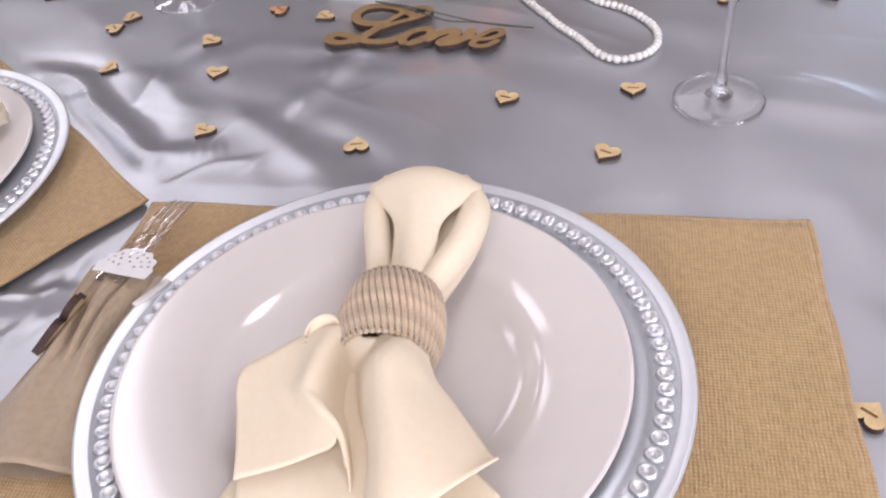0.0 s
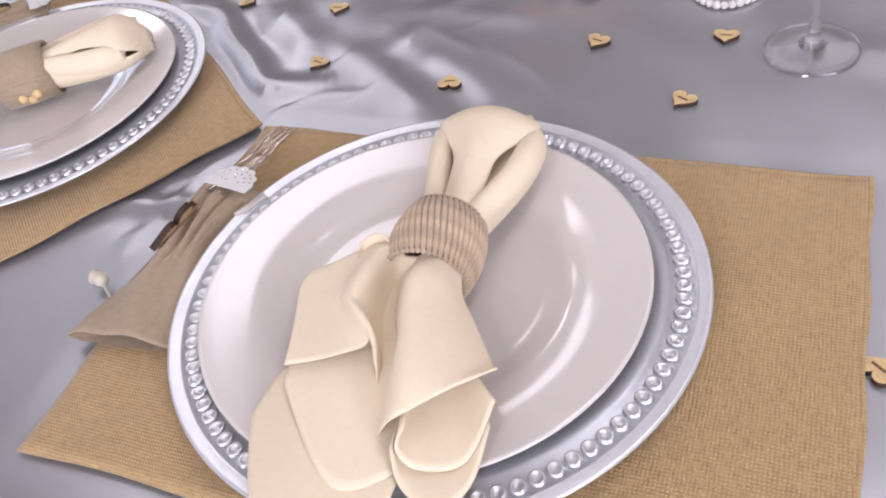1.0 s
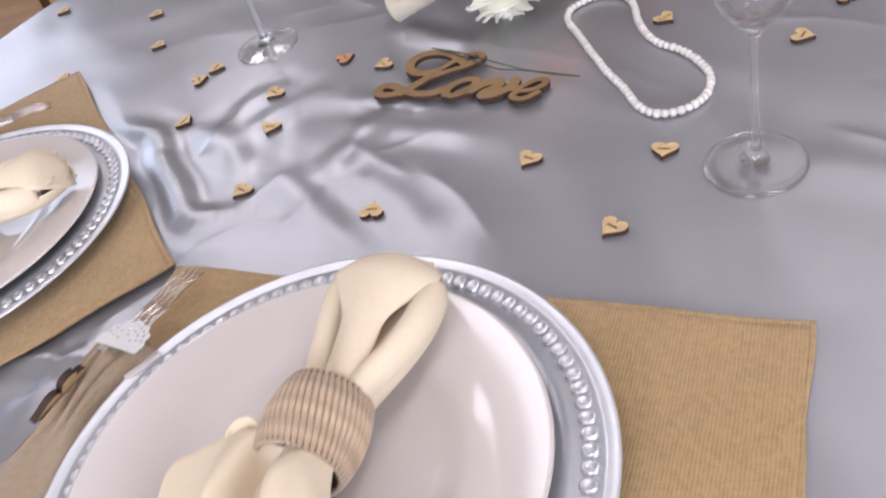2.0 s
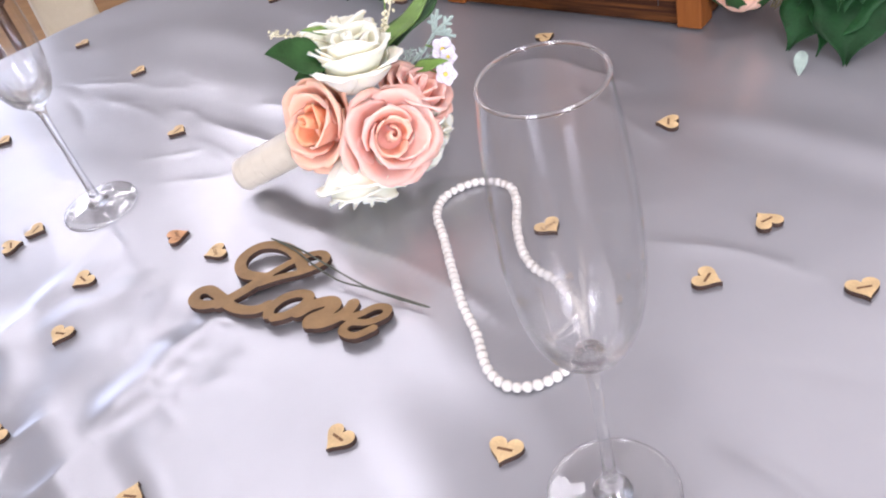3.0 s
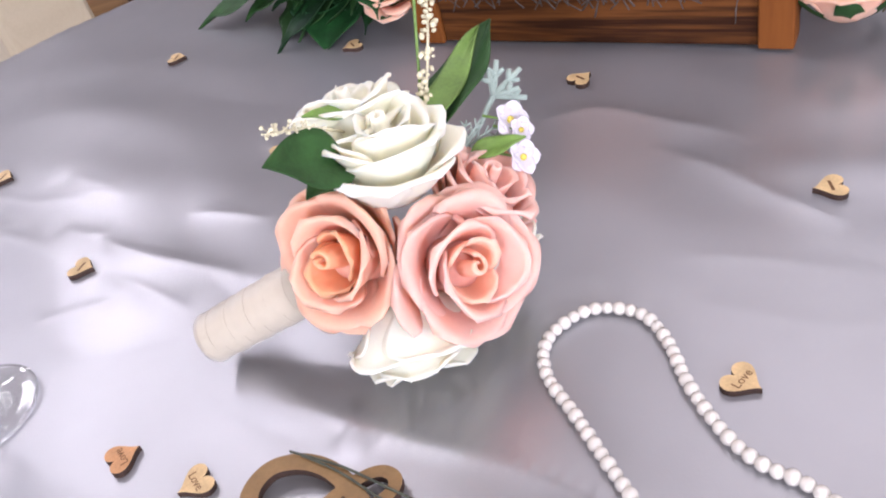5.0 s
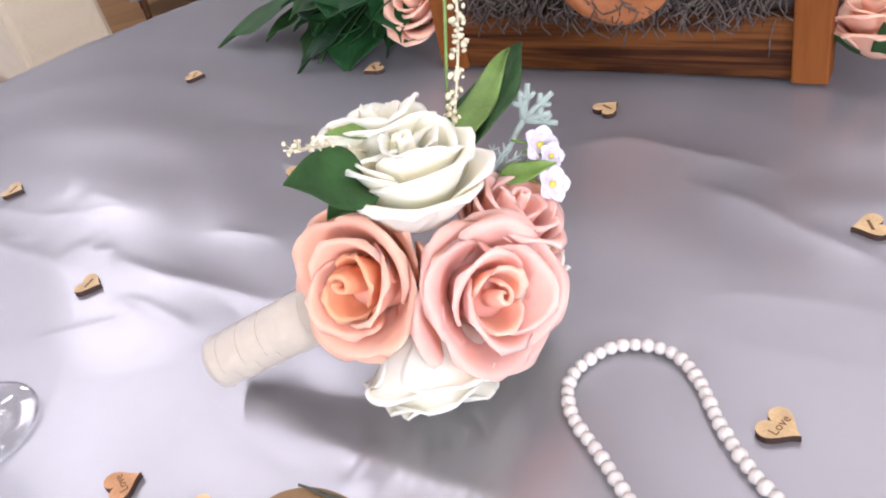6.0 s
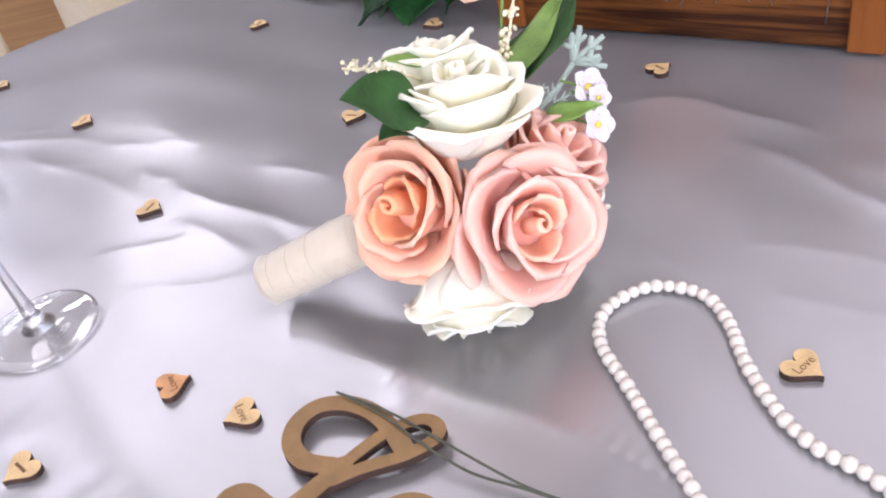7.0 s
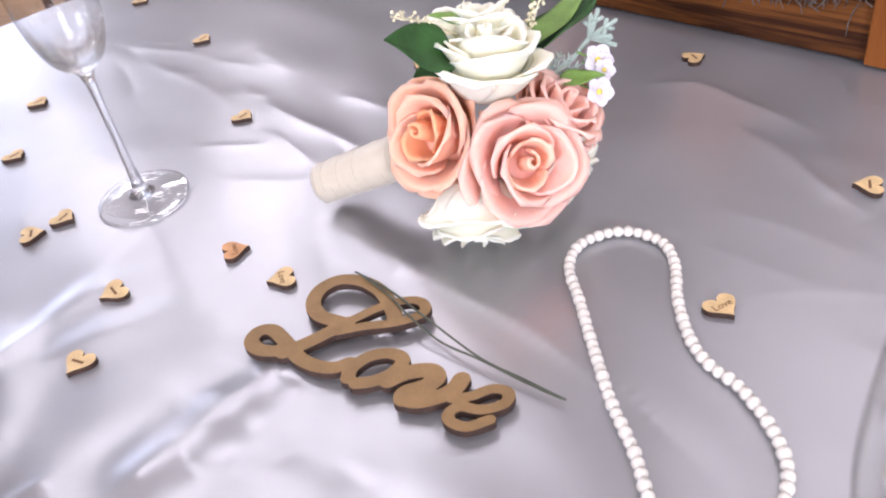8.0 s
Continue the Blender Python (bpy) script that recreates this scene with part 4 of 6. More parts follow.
def build_main_napkin():
    # x across, y towards the tip, z up, from the ring's middle
    bm = bmesh.new()
    napkin_head(bm)
    # the front cloth: left flap, rolled crest, valley, ridge and right panel
    upper = [
        [(-20, -14, 2), (-18, -15, 10), (-14, -16, 16), (-8, -17, 14), (-2, -18, 16), (4, -19, 20), (13, -19, 16), (20, -19, 6)],
        [(-62, -22, 2), (-51, -18, 7), (-39, -13, 11), (-23, -17, 17), (-13, -29, 2), (4, -36, 26), (18, -36, 20), (27, -38, 8)],
        [(-72, -34, 2), (-55, -38, 4), (-41, -44, 9), (-28, -48, 20), (-12, -48, -4), (6, -56, 25), (24, -54, 20), (38, -54, 10)]]
    lower = [
        [(-66, -58, 1), (-48, -60, 4), (-31, -60, 9), (-23, -60, 19), (-5, -66, -9), (11, -78, 23), (33, -74, 20), (50, -72, 12)],
        [(-61, -76, 1), (-41, -74, 4), (-21, -71, 10), (-11, -72, 15), (-3, -88, -12), (15, -102, 20), (40, -94, 20), (58, -84, 14)],
        [(-58, -91, 0), (-36, -86, 4), (-16, -79, 8), (-9, -77, 9), (0, -112, -14), (18, -121, 14), (43, -103, 20), (61, -86, 17)]]
    rows_sheet(upper + lower, 112, 44, bm)
    # small roll at the head of the left flap
    roll = smooth_line([(-0.0315, -0.014, 0.0160), (-0.0325, -0.018, 0.010), (-0.035, -0.024, 0.006), (-0.040, -0.032, 0.001)], 17)

    def curl(u, v):
        p = roll[int(round(v * 16))]
        a = math.radians(-150 + (345 - 150 * v) * u)
        r = (0.0092 - 0.0034 * v) * (1 - 0.18 * u * (1 - v))
        return (p[0] + r * math.cos(a), p[1] + 0.2 * r * math.cos(a) + 0.88 * r * math.sin(a), p[2] + 0.45 * r * math.sin(a))
    sheet(curl, 28, 16, bm, 0.0011)
    # curls under the front panel
    rows_sheet([
        [(2, -30, 16), (4, -30, 8), (8, -30, 4), (14, -30, 2), (20, -30, 4)],
        [(12, -80, 14), (14, -82, 5), (22, -84, -2), (36, -80, -2), (42, -74, 6)],
        [(24, -122, 13), (21, -131, 5), (31, -134, -5), (52, -124, -8), (62, -98, 8)]], 40, 24, bm)
    rows_sheet([
        [(4, -30, 6), (6, -30, 0), (10, -30, -4), (14, -30, -4), (18, -30, 0)],
        [(12, -85, 2), (16, -90, -6), (26, -94, -10), (38, -88, -8), (44, -80, 0)],
        [(17, -130, 2), (24, -142, -9), (44, -150, -12), (57, -133, -11), (60, -106, -2)]], 40, 24, bm)
    # flaps lying on the plate
    rows_sheet([
        [(-16, -28, 2), (0, -30, 0), (14, -30, -2)],
        [(-56, -70, -4), (-20, -80, -2), (20, -80, -6)],
        [(-56, -100, -6), (-8, -149, -10), (30, -124, -11)]], 30, 20, bm)
    rows_sheet([
        [(-14, -30, -4), (0, -32, -6), (12, -32, -8)],
        [(-62, -80, -12), (-20, -100, -9), (22, -90, -12)],
        [(-70, -118, -13), (-36, -172, -10), (20, -150, -13)]], 30, 20, bm)
    ob = link_mesh("napkin", bm, IVORY)
    ob.matrix_world = RING_M
    tagged(ob, label="ivory cotton napkin gathered through a jute napkin ring", category="napkin", group="napkins")


RING_M = pose(-0.0285, 0.0635, PLATE_Z + 0.0270, 0, 0, -21)
napkin_ring(RING_M @ pose(-0.001, 0.001, 0.001) @ Matrix.Diagonal((1.07, 1.12, 1.07, 1)), "napkin ring wound with tan jute cord")
build_main_napkin()


def build_nb_napkin():
    bm = bmesh.new()
    napkin_head(bm, 0.110, 0.035, 0.004)
    loft([(-0.017, -0.02, 0.002), (0.0, -0.02, 0.016), (0.016, -0.02, 0.0)], [(-0.07, -0.11, -0.018), (-0.05, -0.125, 0.008), (-0.03, -0.13, -0.014), (-0.01, -0.14, 0.012), (0.02, -0.13, -0.012), (0.04, -0.125, 0.010), (0.065, -0.10, -0.018)], 0.006, 60, 20, bm)
    ob = link_mesh("napkin", bm, IVORY)
    ob.matrix_world = NB_RING
    tagged(ob, label="ivory cotton napkin in a burlap napkin ring", category="napkin", group="napkins")


NB_RING = pose(-0.372, 0.366, 0.0152 + 0.0265, 0, 0, -76)
napkin_ring(NB_RING, "tan burlap napkin ring with small wooden beads", True)
build_nb_napkin()

# ---------------------------------------------------------------- small wooden hearts


def heart_outline(w, n=36):
    """A closed heart, w wide, tip towards -y."""
    pts = []
    for i in range(n):
        a = 2 * math.pi * i / n
        x = 16 * math.sin(a) ** 3
        y = 13 * math.cos(a) - 5 * math.cos(2 * a) - 2 * math.cos(3 * a) - math.cos(4 * a)
        pts.append((x * w / 32, (y + 2.5) * w / 32))
    return pts


HEART_W, HEART_T = 0.0195, 0.0037
heart_src, word_src, bar_src = None, None, None


def build_heart(x, y, turn, word, material=None, tilt=(0, 0), label="small laser-cut wooden heart with burnt edges on satin"):
    global heart_src, word_src, bar_src
    e = 0.006
    gx = (cloth_z(x + e, y) - cloth_z(x - e, y)) / (2 * e)
    gy = (cloth_z(x, y + e) - cloth_z(x, y - e)) / (2 * e)
    up = Vector((-gx, -gy, 1)).normalized()
    q = Vector((0, 0, 1)).rotation_difference(up).to_matrix().to_4x4()
    m = Matrix.Translation((x, y, cloth_z(x, y) + 0.0001)) @ q @ pose(0, 0, 0, tilt[0], tilt[1], turn)
    ob = empty("wooden_heart", m, label=label, category="wooden heart", group="scattered wooden hearts")
    if heart_src is None:
        heart_src = part("body", outline_plate([heart_outline(HEART_W)], HEART_T), PLY, ob, smooth=False, mats=[PLY, BURNT])
        body = heart_src
    else:
        body = again("body", heart_src, ob, Matrix())
    if material is not None:
        body.data = body.data.copy()
        body.data.materials[0] = material
    lift = pose(0, 0.001, HEART_T + 0.00005)
    if word:
        if word_src is None:
            word_src = part("engraving", text_bm("Love", 0.0062, 0.00008), INK, ob, "dark engraved word", False)
            word_src.matrix_basis = lift
        else:
            again("engraving", word_src, ob, lift, "dark engraved word")
    else:
        if bar_src is None:
            bar_src = part("engraving", box_bm(0.0088, 0.0017, 0.00012, 0), INK, ob, "dark engraved line", False)
            bar_src.matrix_basis = lift
        else:
            again("engraving", bar_src, ob, lift, "dark engraved line")
    return ob


HEARTS_NEAR = [
    (0.1515, 0.2152, -54, 0), (0.1088, 0.3125, -45, 0), (0.2034, 0.2854, -25, 0), (-0.0122, 0.2963, 163, 0),
    (-0.1250, 0.3604, -43, 0), (-0.1095, 0.4509, -21, 0), (-0.2016, 0.5045, 50, 0), (-0.1120, 0.5125, -47, 0),
    (-0.1991, 0.5829, 110, 0), (-0.1828, 0.6002, 70, 0), (-0.0046, 0.5184, -69, 1), (0.2517, 0.4708, 30, 1),
    ]
HEARTS_FAR = [
    (-0.0826, 0.7328, 60, 0), (0.3402, 0.3912, 51, 0), (0.3897, 0.4381, -157, 0), (0.3577, 0.5756, -105, 0),
    (-0.1668, 0.9000, 60, 0), (0.2862, 0.7700, 111, 0), (-0.2786, 1.0301, 60, 0), (-0.2901, 0.7894, 60, 0),
    (-0.2676, 0.6953, 60, 0), (-0.0223, 1.0386, 70, 0), (0.1376, 0.9450, -80, 0), (0.0603, 0.8004, -30, 0),
    (0.1870, -0.0335, 114, 0), (0.4210, 0.3600, 0, 0), (-0.3820, 0.6780, 60, 0), (-0.4460, 0.8910, 60, 0),
]
for hx, hy, ha, hw in HEARTS_NEAR + HEARTS_FAR:
    build_heart(hx, hy, ha, hw)
build_heart(-0.0414, 0.5504, 112, 1, PLY_RED, label="small reddish wooden heart with an engraved word")

# ---------------------------------------------------------------- cutlery pouches


def build_pouch(m, label):
    """A linen drawstring pouch lying down: mouth towards +y, with a clear fork and a lace trim coming out."""
    p = empty("cutlery_pouch", m, label=label, category="cutlery pouch", group="cutlery pouches")

    def shell(side):
        def fn(u, v):
            s = 2 * u - 1
            # v 0: bottom hem, 1: mouth
            w = 0.040 - 0.020 * math.sin(min(1.0, v / 0.66) * math.pi / 2) + 0.008 * max(0, (v - 0.66) / 0.34)
            pleat = (0.0044 * math.sin(s * 13 + 2 * v) + 0.0020 * math.sin(s * 27 + 1 - 4 * v)) * math.exp(-((v - 0.70) / 0.20) ** 2)
            belly = 0.010 * (1 - abs(s) ** 2.6) * (0.75 + 0.6 * v - 0.35 * v * v)
            y = v * 0.142 + 0.004 * s * (1 - v) + 0.004 * math.sin(s * 5) * (v > 0.9)
            z = 0.006 + 0.004 * v + side * (belly + pleat + 0.0015 * math.sin(s * 6 + v * 9))
            return (s * w, y, max(z, 0.0006))
        return fn
    bm = bmesh.new()
    sheet(shell(1), 44, 40, bm, 0.0011)
    sheet(shell(-1), 44, 40, bm)
    part("bag", bm, LINEN, p)
    # drawstring with a knot on each side
    bm = tube(smooth_line([(0.021, 0.094, 0.010), (0.028, 0.086, 0.006), (0.030, 0.074, 0.003), (0.027, 0.062, 0.002)], 14), 0.0009, 6)
    tube(smooth_line([(0.022, 0.094, 0.012), (0.030, 0.090, 0.010), (0.033, 0.080, 0.006)], 10), 0.0009, 6, bm)
    part("drawstring", bm, RIBBON, p, "cream cotton drawstring")
    bm = tube(smooth_line([(-0.030, 0.030, 0.004), (-0.040, 0.036, 0.004), (-0.047, 0.041, 0.004)], 8), 0.0010, 6)
    tube(smooth_line([(-0.046, 0.041, 0.0045), (-0.052, 0.044, 0.005), (-0.059, 0.045, 0.005)], 8), [0.0020, 0.0042, 0.0052, 0.0050, 0.0044, 0.0050, 0.0058, 0.004], 10, bm)
    part("tassel", bm, RIBBON, p, "cream cord tassel")
    # lace: a scalloped doily edge with punched holes
    loops = []
    n = 48
    w2 = 0.0195
    edge = [(-w2, 0.0)]
    for i in range(n + 1):
        a = math.pi * (1 - i / n)
        r = 1 + 0.05 * math.cos(i / n * 2 * math.pi * 6)
        edge.append((w2 * r * math.cos(a), 0.008 + 0.020 * r * math.sin(a)))
    edge.append((w2, 0.0))
    loops.append(edge)
    for row, (rr, k) in enumerate(((0.80, 9), (0.56, 6), (0.30, 3))):
        for i in range(k):
            a = math.pi * (0.08 + 0.84 * i / (k - 1))
            cx, cy = w2 * rr * math.cos(a), 0.008 + 0.020 * rr * math.sin(a)
            loops.append([(cx + 0.0013 * math.cos(b), cy + 0.0010 * math.sin(b)) for b in np.linspace(0, 2 * math.pi, 9)[:-1]])
    lace = part("lace", outline_plate(loops, 0.0006), LACE, p, "white punched lace trim", False)
    lace.matrix_basis = pose(0.007, 0.126, 0.0255, -6, 4, -4) @ Matrix.Scale(0.9, 4)
    # clear fork: neck, shoulders and four tines
    f = bmesh.new()
    box_bm(0.018, 0.050, 0.0022, 0.0006, (0, -0.012, 0), f)
    for k in (-1.5, -0.5, 0.5, 1.5):
        tube([(k * 0.0048, 0.012, 0), (k * 0.0050, 0.030, 0.002), (k * 0.0049, 0.044, 0.001), (k * 0.0046, 0.051, 0.0)], [0.0017, 0.0016, 0.0014, 0.0007], 8, f)
    fork = part("fork", f, PLASTIC, p, "clear plastic fork")
    fork.matrix_basis = pose(0.003, 0.160, 0.0185, -5, 0, -6)
    k = bmesh.new()
    box_bm(0.0055, 0.026, 0.0020, 0.0007, (0, 0, 0), k)
    knife = part("knife_handle", k, PORCELAIN, p, "white plastic handle")
    knife.matrix_basis = pose(0.0260, 0.124, 0.0140, 0, 0, -26)
    # two linked hearts on the tie, lying on the slope of the pleats
    b = bmesh.new()
    for dy, tw in ((-0.0100, 20), (0.0100, -20)):
        h = outline_plate([heart_outline(0.0245)], 0.0046)
        bmesh.ops.transform(h, matrix=pose(0, dy, 0, 0, 0, tw), verts=h.verts)
        tmp = bpy.data.meshes.new("tmp")
        h.to_mesh(tmp)
        h.free()
        b.from_mesh(tmp)
        bpy.data.meshes.remove(tmp)
    tag = part("heart_tag", b, PLY, p, "two linked wooden hearts with burnt edges", False, [PLY, BURNT])
    tag.matrix_basis = Matrix.Translation((-0.0100, 0.0860, 0.0200)) @ Vector((0, 0, 1)).rotation_difference(Vector((-0.78, 0.10, 0.62))).to_matrix().to_4x4() @ pose(0, 0, 0, 0, 0, -27)
    return p


build_pouch(pose(-0.2370, 0.0655, 0.0034, 0, 0, -26), "tan linen cutlery pouch with clear fork and linked wooden hearts")
build_pouch(pose(-0.545, 0.486, 0.0064, 0, 0, -63), "tan linen cutlery pouch with linked hearts beside a plate")

# ---------------------------------------------------------------- glasses


def build_flute(x, y, lean, label):
    z0 = cloth_z(x, y) + 0.0008

    def lathe_tall(profile, n):
        """The stem a little longer, the bowl a little shorter than the profile says."""
        return lathe([(r, z * 1.09 if z < 0.0985 else 0.10737 + (z - 0.0985) * 0.9856) for r, z in profile], n)
    g = empty("champagne_flute", pose(x, y, z0, *lean), label=label, category="champagne flute", group="champagne flutes")
    foot = [(0, 0.0004), (0.030, 0.0), (0.0328, 0.0004), (0.0335, 0.0012), (0.0325, 0.0022), (0.022, 0.0036), (0.010, 0.0062), (0.0055, 0.0105), (0.0040, 0.0170), (0.0031, 0.030), (0.0028, 0.055), (0.0031, 0.080), (0.0042, 0.093), (0.0070, 0.0985)]
    out = [(0.0120, 0.1020), (0.0170, 0.1075), (0.0210, 0.1160), (0.0243, 0.128), (0.0264, 0.144), (0.0271, 0.162), (0.0263, 0.188), (0.0243, 0.212), (0.0216, 0.2342)]
    rim = [(0.02150, 0.2348), (0.02135, 0.2351), (0.02115, 0.2348)]
    ins = [(0.02110, 0.2342), (0.0238, 0.212), (0.0258, 0.188), (0.0266, 0.162), (0.0258, 0.144), (0.0235, 0.129), (0.0200, 0.1185), (0.0150, 0.1105), (0.0090, 0.1065), (0, 0.1055)]
    stem = [(0, 0.0052), (0.0100, 0.0056), (0.0058, 0.0100), (0.0041, 0.0170), (0.0032, 0.030), (0.0028, 0.055), (0.0031, 0.080), (0.0042, 0.0925), (0.0068, 0.0982), (0, 0.0990)]
    disc = smooth_line([(0.0005, 0.0004), (0.022, 0.0004), (0.0300, 0.0), (0.0328, 0.0003), (0.0335, 0.0012), (0.0326, 0.0022), (0.024, 0.0032), (0.014, 0.0046), (0.0005, 0.0058)], 40).tolist()
    part("foot", lathe_tall([(0, 0.0004)] + [tuple(q) for q in disc] + [(0, 0.0058)], 72), GLASS_FOOT, g)
    edge = [(0.0327 + 0.0009 * math.cos(q), 0.0013 + 0.0010 * math.sin(q)) for q in np.linspace(0, 2 * math.pi, 11)]
    part("foot_rim", lathe_tall(edge, 72), GLASS_SOLID, g)
    part("stem", lathe_tall([(0, 0.0052)] + [tuple(q) for q in smooth_line(stem[1:-1], 50)] + [(0, 0.0990)], 32), GLASS_SOLID, g)
    wall = smooth_line([(0.0003, 0.0985), (0.0070, 0.0990)] + out, 100)
    hollow = smooth_line(ins, 90)
    prof = [(0, 0.0985)] + [tuple(q) for q in wall] + rim + [tuple(q) for q in hollow[:-1]] + [(0, 0.1055)]
    bowl = part("bowl", lathe_tall(prof, 72), GLASS_BOWL, g)
    lip = [(0.02138 + 0.0007 * math.cos(q), 0.2347 + 0.0008 * math.sin(q)) for q in np.linspace(0, 2 * math.pi, 11)]
    part("lip", lathe_tall(lip, 72), GLASS_SOLID, bowl)
    return g


build_flute(0.2553, 0.2487, (2.9, -1.0), "clear champagne flute standing empty on grey satin")
build_flute(-0.1297, 0.6205, (3.3, -0.8), "clear champagne flute standing empty on grey satin")

# ---------------------------------------------------------------- pearls
PEARL_LINE = [(0.172, 0.513), (0.181, 0.535), (0.206, 0.5445), (0.227, 0.532), (0.232, 0.510), (0.229, 0.479), (0.2305, 0.448), (0.237, 0.428), (0.248, 0.413), (0.257, 0.388),
              (0.259, 0.364), (0.249, 0.341), (0.231, 0.328), (0.211, 0.329), (0.199, 0.345), (0.194, 0.376), (0.186, 0.409), (0.180, 0.451), (0.176, 0.483)]
neck = empty("pearl_necklace", pose(0.213, 0.44, 0.0), label="loop of white pearl beads lying on satin", category="necklace")
line = smooth_line(PEARL_LINE, 84, True)
bead0 = None
strand = []
for i, (x, y) in enumerate(line):
    z = cloth_z(x, y) + 0.0034
    r = 0.0035 * (1 + 0.06 * math.sin(i * 2.4))
    strand.append((x - 0.213, y - 0.44, z))
    m = Matrix.Translation((x - 0.213, y - 0.44, z)) @ Matrix.Diagonal((r, r, r * 0.97, 1))
    if bead0 is None:
        b = bmesh.new()
        bmesh.ops.create_uvsphere(b, u_segments=16, v_segments=10, radius=1.0)
        bead0 = part("pearl", b, PEARL, neck)
        bead0.matrix_basis = m
    else:
        again("pearl", bead0, neck, m)
part("string", tube(strand + strand[:1], 0.0005, 5, cap=False), RIBBON, neck)

# ---------------------------------------------------------------- the cut-out word


def contours(strokes, step):
    """Closed outlines round a set of thick strokes, found on a grid."""
    allp = np.vstack([s[0] for s in strokes])
    lo, hi = allp.min(0) - 0.012, allp.max(0) + 0.012
    xs, ys = np.arange(lo[0], hi[0], step), np.arange(lo[1], hi[1], step)
    X, Y = np.meshgrid(xs, ys, indexing='ij')
    D = np.full(X.shape, 1.0)
    for pts, w in strokes:
        for a, b in zip(pts, pts[1:]):
            ab = b - a
            t = np.clip(((X - a[0]) * ab[0] + (Y - a[1]) * ab[1]) / max(ab @ ab, 1e-12), 0, 1)
            D = np.minimum(D, np.hypot(X - a[0] - t * ab[0], Y - a[1] - t * ab[1]) - w)
    nxt = {}

    def cut(i, j, k, l):
        a, b = D[i, j], D[k, l]
        t = a / (a - b)
        return (round(float(xs[i] + t * (xs[k] - xs[i])), 7), round(float(ys[j] + t * (ys[l] - ys[j])), 7))
    for i in range(len(xs) - 1):
        for j in range(len(ys) - 1):
            c = [(i, j), (i + 1, j), (i + 1, j + 1), (i, j + 1)]
            ins = [D[q] < 0 for q in c]
            if all(ins) or not any(ins):
                continue
            ent = [k for k in range(4) if ins[k] != ins[(k + 1) % 4]]
            for k in ent:
                if ins[k]:
                    # leaves the shape here; walk back to where it came in
                    q = k
                    while ins[(q - 1) % 4] and q != k - 3:
                        q -= 1
                    a = cut(*c[k], *c[(k + 1) % 4])
                    b = cut(*c[(q - 1) % 4], *c[q % 4])
                    nxt[a] = b
    loops = []
    while nxt:
        start = p = next(iter(nxt))
        lp = []
        while p in nxt:
            lp.append(p)
            p = nxt.pop(p)
        if len(lp) > 8:
            loops.append(lp[::2])
    return loops


MM = 0.001
WORD_START = [
    ([(-35, 24), (-47, 30), (-53, 41), (-51, 53), (-41, 61), (-27, 59), (-15, 50), (-7, 37), (-3, 26)], 4.6),
    ([(-62, 1), (-46, 11), (-30, 23)], 4.6),
    ([(-34, 20), (-17, 32), (-4, 38), (8, 39), (14, 33), (11, 26), (-2, 21), (-21, 19), (-34, 16)], 3.2),
    ([(-52, 7), (-64, 3), (-76, 4), (-83, 11), (-81, 19), (-73, 20), (-64, 11), (-53, -3), (-42, -10), (-32, -12), (-24, -9)], 4.4),
]
WORD_END = [
    ([(-23, -20), (-22, -13), (-14, -5), (-3, -3), (5, -8), (1, -17), (-9, -23), (-18, -24)], 4.0),
    ([(-1, -23), (8, -18), (20, -17), (24, -22), (19, -28), (9, -32), (8, -36)], 5.2),
    ([(8, -36), (16, -38), (27, -35), (34, -30), (37, -24)], 4.8),
    ([(33, -37), (42, -36), (53, -31.5), (61, -34.5), (59, -41.5), (48, -45), (37, -42.5), (31.5, -47), (33, -52), (41, -55.5), (52, -51.5)], 3.1),
]
SIGN_O = (0.0760, 0.4470)


def build_sign():
    s = empty("love_sign", pose(SIGN_O[0], SIGN_O[1], 0.0030), label="brown laser-cut wooden word Love in script letters", category="word sign")
    strokes = [(smooth_line(np.array(p) * MM, 60), w * MM) for p, w in WORD_START + WORD_END]
    part("lettering", outline_plate(contours(strokes, 0.0006), 0.0042), MDF, s, smooth=False, mats=[MDF, BURNT])
    o = Vector((SIGN_O[0], SIGN_O[1], 0.0030))
    for pts in ([(0.045, 0.512, 0.0095), (0.068, 0.494, 0.0085), (0.088, 0.473, 0.0080), (0.121, 0.439, 0.0065), (0.144, 0.423, 0.0055), (0.165, 0.408, 0.0050)],
                [(0.050, 0.508, 0.0090), (0.066, 0.492, 0.0085), (0.082, 0.471, 0.0080), (0.100, 0.453, 0.0050), (0.121, 0.438, 0.0060), (0.145, 0.421, 0.0050), (0.163, 0.409, 0.0050)]):
        part("wire", tube([Vector(q) - o for q in smooth_line(pts, 40)], 0.00065, 6), WIRE, s, "thin dark green wire")


build_sign()

# ---------------------------------------------------------------- flowers


